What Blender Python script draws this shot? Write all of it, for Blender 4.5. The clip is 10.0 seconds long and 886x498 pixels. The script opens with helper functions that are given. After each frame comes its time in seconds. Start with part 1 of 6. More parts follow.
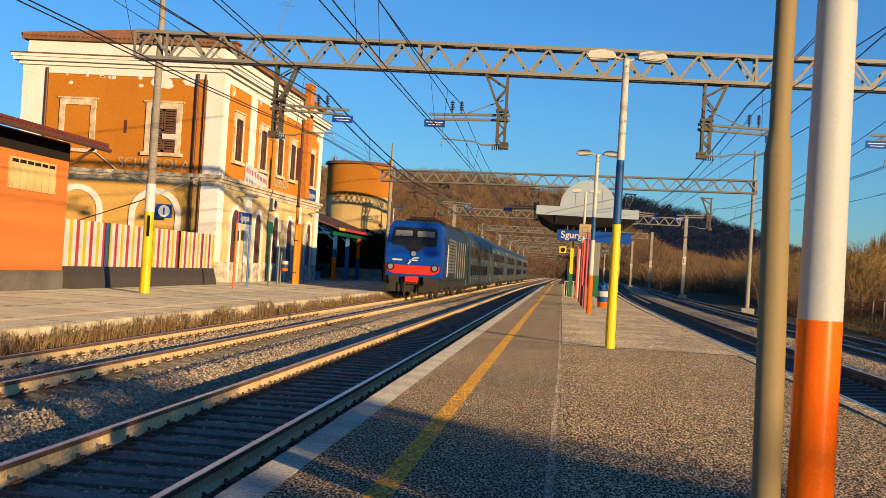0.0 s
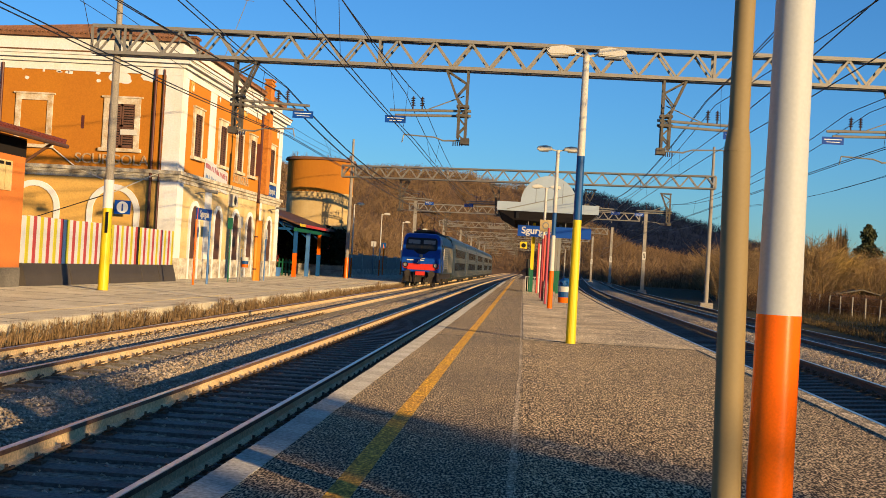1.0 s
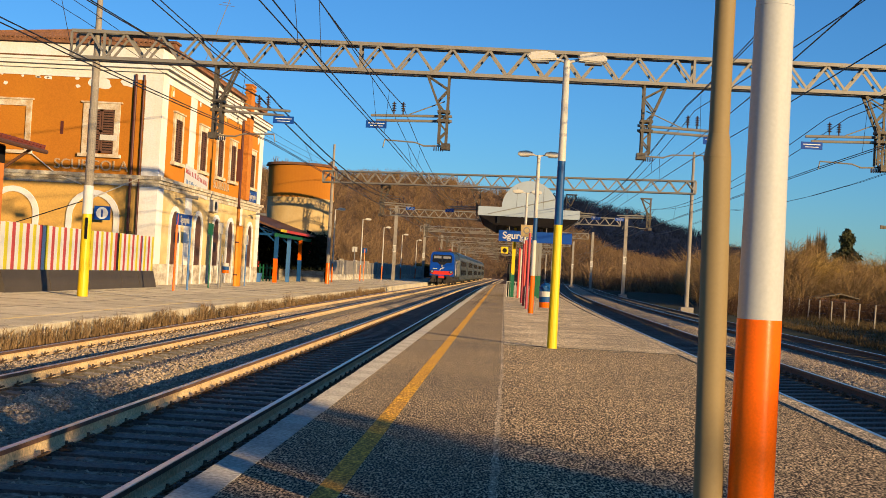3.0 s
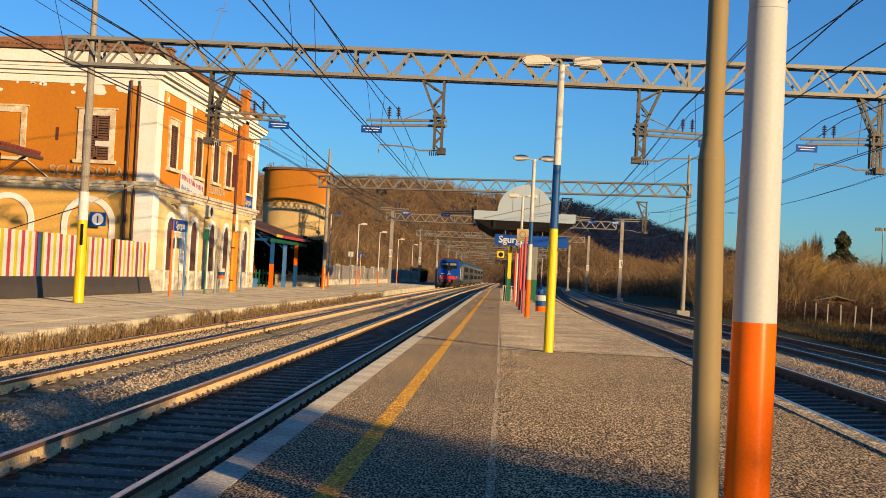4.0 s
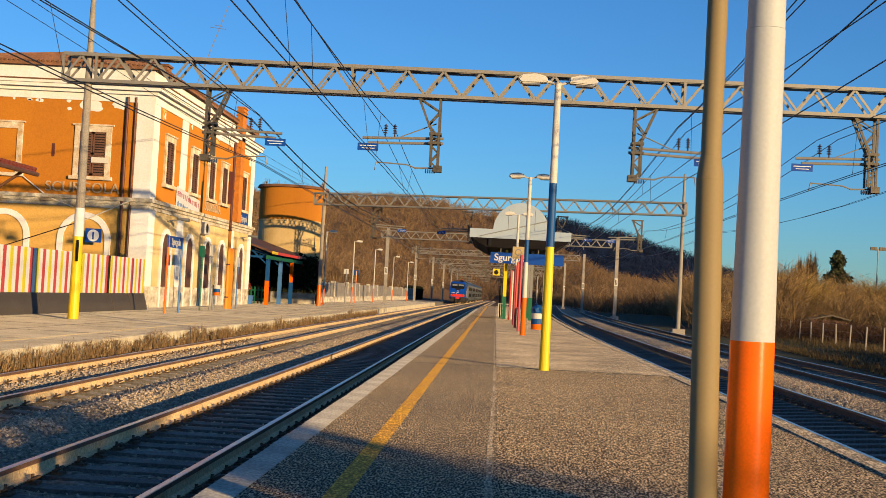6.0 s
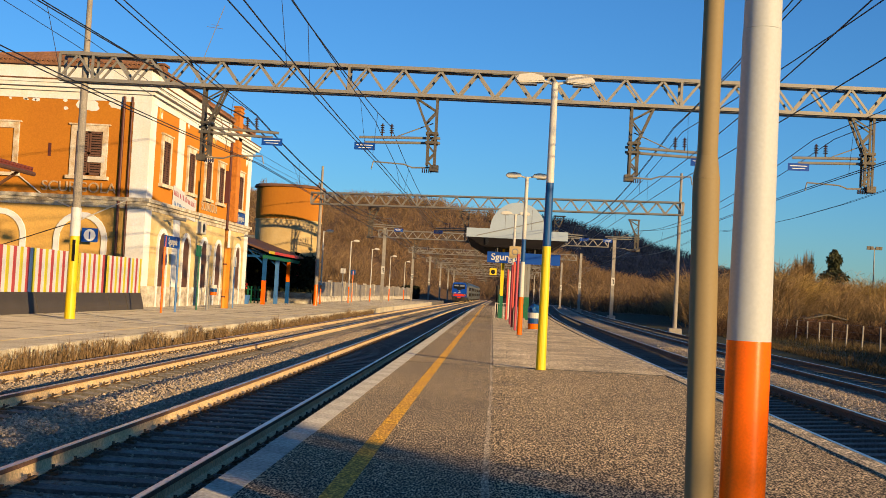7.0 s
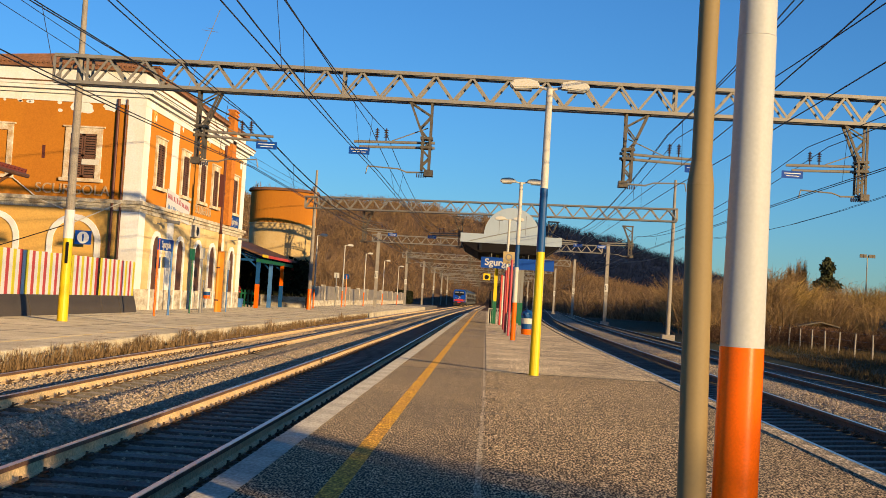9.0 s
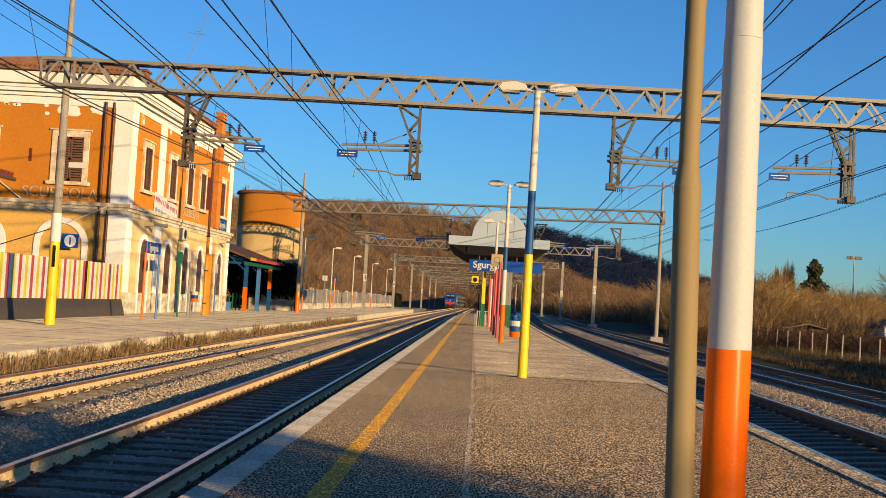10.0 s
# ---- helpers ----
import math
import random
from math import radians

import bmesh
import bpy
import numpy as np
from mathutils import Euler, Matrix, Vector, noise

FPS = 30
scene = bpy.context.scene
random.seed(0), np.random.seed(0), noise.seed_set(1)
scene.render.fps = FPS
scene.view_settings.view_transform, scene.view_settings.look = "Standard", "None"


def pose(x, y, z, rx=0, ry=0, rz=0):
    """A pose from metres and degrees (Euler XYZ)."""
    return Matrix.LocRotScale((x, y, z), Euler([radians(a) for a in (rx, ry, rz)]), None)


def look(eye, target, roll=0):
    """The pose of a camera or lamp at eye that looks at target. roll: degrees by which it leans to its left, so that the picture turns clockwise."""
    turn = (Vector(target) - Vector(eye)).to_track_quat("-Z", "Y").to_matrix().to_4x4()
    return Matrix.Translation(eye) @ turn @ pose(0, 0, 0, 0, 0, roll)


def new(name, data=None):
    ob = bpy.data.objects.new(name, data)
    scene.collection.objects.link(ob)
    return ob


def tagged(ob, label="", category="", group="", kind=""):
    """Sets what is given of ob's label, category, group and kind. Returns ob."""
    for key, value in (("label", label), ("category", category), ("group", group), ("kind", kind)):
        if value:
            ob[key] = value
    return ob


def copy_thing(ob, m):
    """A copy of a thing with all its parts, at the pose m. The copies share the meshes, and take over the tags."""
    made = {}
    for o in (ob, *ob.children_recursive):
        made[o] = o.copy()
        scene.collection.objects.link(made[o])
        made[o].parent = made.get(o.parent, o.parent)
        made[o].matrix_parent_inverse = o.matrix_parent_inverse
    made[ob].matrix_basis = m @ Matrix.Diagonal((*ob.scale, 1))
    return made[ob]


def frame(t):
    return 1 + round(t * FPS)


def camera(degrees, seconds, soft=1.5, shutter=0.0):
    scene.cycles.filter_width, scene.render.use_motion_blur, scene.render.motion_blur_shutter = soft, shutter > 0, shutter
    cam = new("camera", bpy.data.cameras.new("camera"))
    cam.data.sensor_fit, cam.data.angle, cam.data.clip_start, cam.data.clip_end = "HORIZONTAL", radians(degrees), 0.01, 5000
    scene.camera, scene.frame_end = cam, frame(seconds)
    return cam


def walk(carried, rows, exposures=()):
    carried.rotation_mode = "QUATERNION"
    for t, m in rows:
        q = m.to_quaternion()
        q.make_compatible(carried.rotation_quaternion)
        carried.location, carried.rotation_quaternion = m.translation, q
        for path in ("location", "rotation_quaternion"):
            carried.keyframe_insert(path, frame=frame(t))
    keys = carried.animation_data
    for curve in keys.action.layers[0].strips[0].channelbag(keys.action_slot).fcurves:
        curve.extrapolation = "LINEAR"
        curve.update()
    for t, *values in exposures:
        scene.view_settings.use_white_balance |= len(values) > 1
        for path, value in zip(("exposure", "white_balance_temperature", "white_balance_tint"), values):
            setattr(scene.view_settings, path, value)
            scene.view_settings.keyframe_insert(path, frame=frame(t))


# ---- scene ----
# z = 0 is the top of the island platform, y runs along the tracks, x to the right
cam = camera(41.0, 10.0, soft=0.45)
# seconds, yaw, pitch, roll, and the hand's small sway across and up
ROWS = [
    (0.0, 5.744, 0.834, -3.475, 0.018, 1.502), (0.5, 4.751, 0.797, -3.489, 0.015, 1.503),
    (1.0, 3.855, 0.742, -3.303, 0.012, 1.504), (1.5, 3.261, 0.691, -3.509, 0.015, 1.505),
    (2.0, 2.961, 0.680, -3.163, 0.010, 1.506), (2.5, 2.966, 0.837, -3.222, 0.007, 1.505),
    (4.0, 2.761, 1.264, -2.867, 0.015, 1.507), (4.5, 2.474, 1.440, -2.945, 0.011, 1.506),
    (5.0, 2.832, 2.062, -2.584, 0.007, 1.506), (5.5, 2.729, 2.134, -2.948, 0.002, 1.506),
    (7.0, 2.380, 2.112, -3.056, 0.003, 1.508), (7.5, 2.820, 2.203, -3.077, -0.000, 1.507),
    (8.0, 2.628, 2.277, -3.164, -0.002, 1.507), (8.5, 2.381, 2.300, -3.422, 0.001, 1.505),
    (9.0, 2.064, 2.371, -3.441, 0.002, 1.505), (9.5, 1.775, 2.428, -3.328, 0.004, 1.506),
    (10.0, 1.504, 2.534, -3.309, 0.005, 1.505),
]
walk(cam, [(t, pose(dx, 0.0, eye, 90 + pitch, roll, yaw)) for t, yaw, pitch, roll, dx, eye in ROWS])

# ------------------------------------------------------------------ light
SUN_AZ, SUN_EL = 41.0, 7.0          # degrees to the right of straight behind, and above the horizon
world = bpy.data.worlds.new("sky")
scene.world = world
world.use_nodes = True
wn = world.node_tree
wn.nodes.clear()
sky = wn.nodes.new("ShaderNodeTexSky")
sky.sky_type = "NISHITA"
sky.sun_disc = False
sky.sun_elevation = radians(SUN_EL)
sky.sun_rotation = radians(180 - SUN_AZ)
sky.air_density, sky.dust_density, sky.ozone_density = 1.0, 0.1, 4.4
bgd = wn.nodes.new("ShaderNodeBackground")
bgd.inputs["Strength"].default_value = 0.14
wout = wn.nodes.new("ShaderNodeOutputWorld")
tint = wn.nodes.new("ShaderNodeMix")
tint.data_type, tint.blend_type = "RGBA", "MULTIPLY"
tint.inputs[0].default_value = 1.0
tint.inputs[7].default_value = (0.67, 0.92, 1.12, 1.0)
wn.links.new(sky.outputs[0], tint.inputs[6])
wn.links.new(tint.outputs[2], bgd.inputs[0])
wn.links.new(bgd.outputs[0], wout.inputs[0])
sun_data = bpy.data.lights.new("sun", "SUN")
sun_data.energy, sun_data.angle, sun_data.color = 5.0, radians(0.6), (1.0, 0.70, 0.34)
sun = new("sun", sun_data)
_a, _e = radians(SUN_AZ), radians(SUN_EL)
sun.matrix_world = look((60 * math.sin(_a) * math.cos(_e), -60 * math.cos(_a) * math.cos(_e), 60 * math.sin(_e)), (0, 0, 0))
scene.view_settings.exposure = 0.42


# ------------------------------------------------------------------ materials
def mat(name, col, rough=0.8, metal=0.0, var=0.25, big=0.8, fine=40.0, bump=0.25, dist=0.01, col2=None, amount=0.5, rand=0.0, stretch=None, spec=0.4, voro=0.0, isl=0.0, speck=0, grain=None, mottle=0.0):
    """A surface with stains at one scale and grain at another."""
    m = bpy.data.materials.new(name)
    m.use_nodes = True
    n, l = m.node_tree.nodes, m.node_tree.links
    b = n["Principled BSDF"]
    b.inputs["Roughness"].default_value, b.inputs["Metallic"].default_value = rough, metal
    b.inputs["Specular IOR Level"].default_value = spec
    if rough >= 0.88:
        b.inputs["Diffuse Roughness"].default_value = 1.0
        b.inputs["Specular IOR Level"].default_value = min(spec, 0.2)
    tc = n.new("ShaderNodeTexCoord")
    src = tc.outputs["Object"]
    if stretch:
        mp = n.new("ShaderNodeMapping")
        mp.inputs["Scale"].default_value = stretch
        l.new(src, mp.inputs[0])
        src = mp.outputs[0]
    n1 = n.new("ShaderNodeTexNoise")
    n1.inputs["Scale"].default_value, n1.inputs["Detail"].default_value, n1.inputs["Roughness"].default_value = big, 6, 0.62
    n2 = n.new("ShaderNodeTexNoise")
    n2.inputs["Scale"].default_value, n2.inputs["Detail"].default_value = fine, 4
    l.new(src, n1.inputs[0])
    if grain:
        gm = n.new("ShaderNodeMapping")
        gm.inputs["Scale"].default_value = grain
        l.new(tc.outputs["Object"], gm.inputs[0])
        l.new(gm.outputs[0], n2.inputs[0])
    else:
        l.new(tc.outputs["Object"], n2.inputs[0])
    ramp = n.new("ShaderNodeValToRGB")
    ramp.color_ramp.elements[0].position, ramp.color_ramp.elements[1].position = 0.5 - amount * 0.35, 0.5 + amount * 0.35
    c2 = col2 or tuple(c * (1 - var) for c in col)
    ramp.color_ramp.elements[0].color, ramp.color_ramp.elements[1].color = (*c2, 1), (*col, 1)
    l.new(n1.outputs[0], ramp.inputs[0])
    hsv = n.new("ShaderNodeHueSaturation")
    l.new(ramp.outputs[0], hsv.inputs["Color"])
    mr = n.new("ShaderNodeMapRange")
    mr.inputs[1].default_value, mr.inputs[2].default_value = (0.44, 0.63) if speck else (0.3, 0.7)
    mr.inputs[3].default_value, mr.inputs[4].default_value = 1 - var, 1 + var * (1.6 if speck else 1)
    l.new(n2.outputs[0], mr.inputs[0])
    val = mr.outputs[0]
    if speck:
        n3 = n.new("ShaderNodeTexNoise")
        n3.inputs["Scale"].default_value, n3.inputs["Detail"].default_value = fine * 0.45, 3
        l.new(gm.outputs[0] if grain else tc.outputs["Object"], n3.inputs[0])
        m3 = n.new("ShaderNodeMapRange")
        m3.inputs[1].default_value, m3.inputs[2].default_value = 0.38, 0.62
        m3.inputs[3].default_value, m3.inputs[4].default_value = 0.72, 1.28
        l.new(n3.outputs[0], m3.inputs[0])
        x3 = n.new("ShaderNodeMath")
        x3.operation = "MULTIPLY"
        l.new(val, x3.inputs[0])
        l.new(m3.outputs[0], x3.inputs[1])
        val = x3.outputs[0]
    if mottle:
        n4 = n.new("ShaderNodeTexNoise")
        n4.inputs["Scale"].default_value, n4.inputs["Detail"].default_value, n4.inputs["Roughness"].default_value = 9.0, 8, 0.85
        l.new(gm.outputs[0] if grain else tc.outputs["Object"], n4.inputs[0])
        m4 = n.new("ShaderNodeMapRange")
        m4.inputs[1].default_value, m4.inputs[2].default_value = 0.40, 0.60
        m4.inputs[3].default_value, m4.inputs[4].default_value = 1 - mottle, 1 + mottle
        l.new(n4.outputs[0], m4.inputs[0])
        x4 = n.new("ShaderNodeMath")
        x4.operation = "MULTIPLY"
        l.new(val, x4.inputs[0])
        l.new(m4.outputs[0], x4.inputs[1])
        val = x4.outputs[0]
    if rand or isl:
        src_n = n.new("ShaderNodeObjectInfo" if rand else "ShaderNodeNewGeometry")
        r2 = n.new("ShaderNodeMapRange")
        k = rand or isl
        r2.inputs[3].default_value, r2.inputs[4].default_value = 1 - k, 1 + k
        l.new(src_n.outputs["Random" if rand else "Random Per Island"], r2.inputs[0])
        mu = n.new("ShaderNodeMath")
        mu.operation = "MULTIPLY"
        l.new(val, mu.inputs[0])
        l.new(r2.outputs[0], mu.inputs[1])
        val = mu.outputs[0]
    l.new(val, hsv.inputs["Value"])
    l.new(hsv.outputs[0], b.inputs["Base Color"])
    bp = n.new("ShaderNodeBump")
    bp.inputs["Strength"].default_value, bp.inputs["Distance"].default_value = bump, dist
    hsrc = n2.outputs[0]
    if voro:
        v = n.new("ShaderNodeTexVoronoi")
        v.inputs["Scale"].default_value = voro
        l.new(tc.outputs["Object"], v.inputs[0])
        hsrc = v.outputs["Distance"]
    l.new(hsrc, bp.inputs["Height"])
    l.new(bp.outputs[0], b.inputs["Normal"])
    return m


def plain(name, col, rough=0.5, metal=0.0, **kw):
    return mat(name, col, rough, metal, var=kw.pop("var", 0.08), big=kw.pop("big", 3), fine=kw.pop("fine", 90), bump=kw.pop("bump", 0.05), **kw)


M = dict(
    asphalt=mat("asphalt", (0.225, 0.168, 0.102), 0.95, var=0.94, big=0.35, fine=60, bump=0.4, dist=0.004, speck=1, grain=(1, 0.3, 1), col2=(0.155, 0.12, 0.08), mottle=0.36),
    asphalt_brown=mat("asphalt_brown", (0.27, 0.20, 0.118), 0.95, var=0.94, big=0.4, fine=60, bump=0.4, dist=0.004, speck=1, grain=(1, 0.3, 1), col2=(0.195, 0.145, 0.088), mottle=0.36),
    concrete=mat("concrete", (0.47, 0.375, 0.255), 0.9, var=0.6, big=0.5, fine=45, bump=0.3, dist=0.005, grain=(1, 0.38, 1), speck=1, mottle=0.36),
    joint=mat("joint_concrete", (0.37, 0.30, 0.21), 0.9, var=0.5, big=0.8, fine=45, bump=0.3, dist=0.005, grain=(1, 0.38, 1), speck=1),
    concrete_dark=mat("concrete_dark", (0.15, 0.135, 0.12), 0.9, var=0.4, big=0.7, fine=25, bump=0.5),
    slab=mat("slab_concrete", (0.50, 0.435, 0.325), 0.9, var=0.35, big=0.6, fine=30, bump=0.9, dist=0.02, rand=0.12),
    edge=mat("edge_stone", (0.40, 0.37, 0.32), 0.92, var=0.35, big=1.2, fine=30, bump=0.4, rand=0.05),
    yline=mat("yellow_line", (0.50, 0.275, 0.018), 0.9, var=0.4, big=0.9, fine=42, bump=0.4, col2=(0.36, 0.185, 0.045), amount=0.7, speck=1, grain=(1, 0.38, 1)),
    yline_worn=mat("worn_yellow_line", (0.47, 0.34, 0.13), 0.9, var=0.3, big=1.4, fine=30, bump=0.3, col2=(0.48, 0.42, 0.31), amount=0.5),
    ballast=mat("ballast", (0.40, 0.325, 0.24), 0.95, var=0.5, big=0.5, fine=18, bump=1.0, dist=0.06, voro=15),
    stone=mat("ballast_stone", (0.46, 0.36, 0.26), 0.95, var=0.3, big=8, fine=60, bump=0.4, isl=0.45),
    sleeper=mat("sleeper_concrete", (0.17, 0.15, 0.13), 0.9, var=0.35, big=2, fine=30, bump=0.4, rand=0.15),
    rust=mat("rail_rust", (0.80, 0.60, 0.33), 0.8, 0.05, var=0.3, big=2, fine=30, bump=0.4, col2=(0.64, 0.45, 0.22)),
    rail_head=mat("rail_head_rust", (0.20, 0.105, 0.06), 0.7, 0.1, var=0.3, big=2, fine=30, bump=0.3),
    # rust again, darkened in colour for rail sides turned from the sun
    rust_shaded=mat("rail_rust_shaded", (0.13, 0.085, 0.055), 0.85, 0.05, var=0.3, big=2, fine=30, bump=0.4, col2=(0.09, 0.055, 0.036)),
    steel=plain("rail_head_steel", (0.55, 0.52, 0.48), 0.28, 0.9, var=0.15),
    iron=mat("clip_iron", (0.15, 0.095, 0.055), 0.8, 0.2, var=0.4, big=4),
    galv=mat("galvanised_steel", (0.29, 0.265, 0.225), 0.6, 0.4, var=0.14, big=1.5, fine=40, bump=0.15),
    galv_dark=mat("weathered_steel", (0.13, 0.11, 0.085), 0.6, 0.4, var=0.35, big=2, fine=40, bump=0.2),
    wire=plain("wire_copper", (0.035, 0.035, 0.04), 0.5, 0.5),
    insul=plain("insulator_brown", (0.06, 0.035, 0.03), 0.25),
    mastc=mat("mast_concrete", (0.33, 0.29, 0.24), 0.85, var=0.25, big=1.5, fine=30),
    yellow=plain("paint_yellow", (0.80, 0.56, 0.01), 0.45),
    orange=plain("paint_orange", (0.92, 0.145, 0.002), 0.24, spec=0.35),
    red=plain("paint_red", (0.62, 0.05, 0.03), 0.45),
    crimson=plain("paint_crimson", (0.45, 0.05, 0.07), 0.5),
    blue=plain("paint_blue", (0.007, 0.072, 0.23), 0.45, spec=0.3),
    sign_blue=plain("enamel_blue", (0.006, 0.062, 0.33), 0.4, spec=0.25),
    blue_light=plain("paint_light_blue", (0.06, 0.18, 0.42), 0.5),
    green=plain("paint_green", (0.007, 0.12, 0.055), 0.5),
    white=mat("paint_white", (0.60, 0.56, 0.48), 0.55, var=0.12, big=2.5, fine=30, bump=0.1, col2=(0.55, 0.51, 0.44), amount=0.7),
    beige=mat("paint_beige", (0.27, 0.20, 0.10), 0.62, spec=0.2, var=0.03, big=1.5, fine=60, bump=0.02),
    pole_white=mat("pole_white", (0.505, 0.515, 0.495), 0.6, var=0.05, big=4.0, fine=60, bump=0.03, col2=(0.46, 0.465, 0.455), amount=0.8, stretch=(1, 1, 0.2)),
    ochre=mat("plaster_orange", (0.47, 0.188, 0.018), 0.88, var=0.1, big=0.45, fine=15, bump=0.25, col2=(0.41, 0.15, 0.018), amount=0.8),
    plaster_y=mat("plaster_yellow", (0.58, 0.38, 0.11), 0.88, var=0.1, big=0.4, fine=15, bump=0.25, col2=(0.56, 0.33, 0.09), amount=0.8),
    cream=mat("plaster_cream", (0.68, 0.70, 0.75), 0.88, var=0.07, big=0.7, fine=14, bump=0.2, col2=(0.64, 0.60, 0.53), amount=0.65, stretch=(1, 1, 0.4)),
    pale=mat("plaster_pale", (0.62, 0.49, 0.27), 0.88, var=0.12, big=0.6, fine=15, bump=0.25, col2=(0.46, 0.32, 0.13), amount=0.6),
    faded_red=plain("faded_red", (0.50, 0.07, 0.07), 0.6),
    faded_yellow=plain("faded_yellow", (0.66, 0.57, 0.03), 0.6),
    panel=plain("panel_white", (0.76, 0.76, 0.74), 0.6),
    flue=mat("flue_brick", (0.50, 0.185, 0.03), 0.9, var=0.2, big=2.0, fine=12, bump=0.4, col2=(0.38, 0.125, 0.025)),
    letter=mat("weathered_letter", (0.46, 0.33, 0.21), 0.9, var=0.2, big=2.0, fine=14, bump=0.2),
    worn=mat("worn_moulding", (0.66, 0.62, 0.54), 0.88, var=0.15, big=2.2, fine=16, bump=0.3, col2=(0.42, 0.27, 0.12), amount=0.55),
    barrier=mat("barrier_concrete", (0.085, 0.07, 0.06), 0.85, var=0.15, big=0.8, fine=20, bump=0.15),
    stained=mat("stained_stone", (0.62, 0.57, 0.47), 0.9, var=0.2, big=1.3, fine=14, bump=0.3, col2=(0.22, 0.17, 0.12), amount=0.55, stretch=(1, 1, 2.2)),
    hut=mat("plaster_red_orange", (0.52, 0.165, 0.04), 0.88, var=0.08, big=0.4, fine=18, bump=0.2),
    tile=mat("roof_tile", (0.22, 0.105, 0.058), 0.9, var=0.4, big=1.5, fine=20, bump=0.4, rand=0.25),
    tin_red=mat("tin_roof_red", (0.24, 0.055, 0.035), 0.6, var=0.2, big=1.2),
    dark=plain("dark_interior", (0.015, 0.012, 0.012), 0.9),
    shutter=mat("shutter_brown", (0.15, 0.068, 0.04), 0.7, var=0.3, big=3),
    pipe=plain("drainpipe_brown", (0.10, 0.025, 0.015), 0.5),
    black=plain("black", (0.012, 0.012, 0.013), 0.5, spec=0.2),
    grey=plain("grey", (0.22, 0.22, 0.22), 0.6),
    canopy=mat("canopy_white", (0.35, 0.42, 0.49), 0.6, var=0.08, big=0.8),
    glass=plain("dark_glass", (0.012, 0.014, 0.016), 0.1, spec=0.25),
    loco_blue=plain("train_blue", (0.004, 0.055, 0.34), 0.32, spec=0.22),
    loco_red=plain("train_red", (0.62, 0.03, 0.015), 0.35),
    coach=mat("coach_grey", (0.034, 0.047, 0.044), 0.45, 0.2, var=0.2, big=1.2, fine=20, bump=0.05),
    coach_roof=plain("coach_roof", (0.05, 0.065, 0.075), 0.4),
    under=mat("underframe", (0.045, 0.035, 0.03), 0.85, var=0.4, big=3),
    soil=mat("ground_soil", (0.036, 0.026, 0.014), 1.0, var=0.45, big=0.12, fine=4, bump=0.8, dist=0.1, col2=(0.035, 0.04, 0.014), amount=0.6),
    twig=mat("bare_twigs", (0.235, 0.148, 0.080), 1.0, var=0.3, big=0.05, fine=2, bump=0.0, isl=0.4),
    twig_grey=mat("grey_twigs", (0.34, 0.215, 0.095), 1.0, var=0.3, big=0.1, fine=2, bump=0.0, isl=0.35),
    twig_gold=mat("golden_twigs", (0.40, 0.26, 0.085), 1.0, var=0.3, big=0.1, fine=2, bump=0.0, isl=0.4),
    straw=mat("dry_grass", (0.13, 0.088, 0.04), 1.0, var=0.3, big=0.6, fine=6, bump=0, isl=0.5),
    # far ridge and its woods: haze and shade put into a dark blue
    twig_haze=mat("far_woods", (0.008, 0.017, 0.048), 1.0, var=0.3, big=0.02, fine=1, bump=0.0, isl=0.4),
    hill=mat("hill_ground", (0.10, 0.06, 0.035), 1.0, var=0.35, big=0.03, fine=0.6, bump=0.6, dist=1.0),
    conifer=mat("conifer_leaf", (0.10, 0.10, 0.04), 0.9, var=0.4, big=1, fine=5, isl=0.4),
    hedge=mat("evergreen_leaf", (0.02, 0.024, 0.01), 0.9, var=0.4, big=1, fine=5, isl=0.5),
    weed=mat("dry_weed", (0.25, 0.16, 0.08), 1.0, var=0.3, big=2, fine=6, bump=0, isl=0.5),
    bramble=mat("bramble_stems", (0.085, 0.046, 0.026), 1.0, var=0.3, big=0.3, fine=2, bump=0.0, isl=0.45),
    grass=mat("grass", (0.04, 0.037, 0.013), 1.0, var=0.3, big=0.6, fine=6, bump=0, isl=0.4),
)


# ------------------------------------------------------------------ building blocks
def mesh_of(name, bm, material, smooth=False):
    me = bpy.data.meshes.new(name)
    bmesh.ops.recalc_face_normals(bm, faces=bm.faces)
    if smooth:
        for f in bm.faces:
            f.smooth = len(f.verts) == 4
        for e in bm.edges:
            if len(e.link_faces) == 2 and e.calc_face_angle(0.0) > 0.6:
                e.smooth = False
    bm.to_mesh(me)
    bm.free()
    if material is not None:
        for m in material if isinstance(material, (list, tuple)) else (material,):
            me.materials.append(m)
    return me


def part(name, bm, material, parent=None, label="", at=None, smooth=False):
    ob = new(name, bm if isinstance(bm, bpy.types.Mesh) else mesh_of(name, bm, material, smooth))
    if parent is not None:
        ob.parent = parent
    if at is not None:
        ob.matrix_basis = at if isinstance(at, Matrix) else Matrix.Translation(at)
    return tagged(ob, label)


def thing(name, label, category, at=(0, 0, 0), group="", kind=""):
    ob = new(name)
    ob.empty_display_size = 0.2
    ob.matrix_basis = at if isinstance(at, Matrix) else Matrix.Translation(at)
    return tagged(ob, label, category, group, kind)


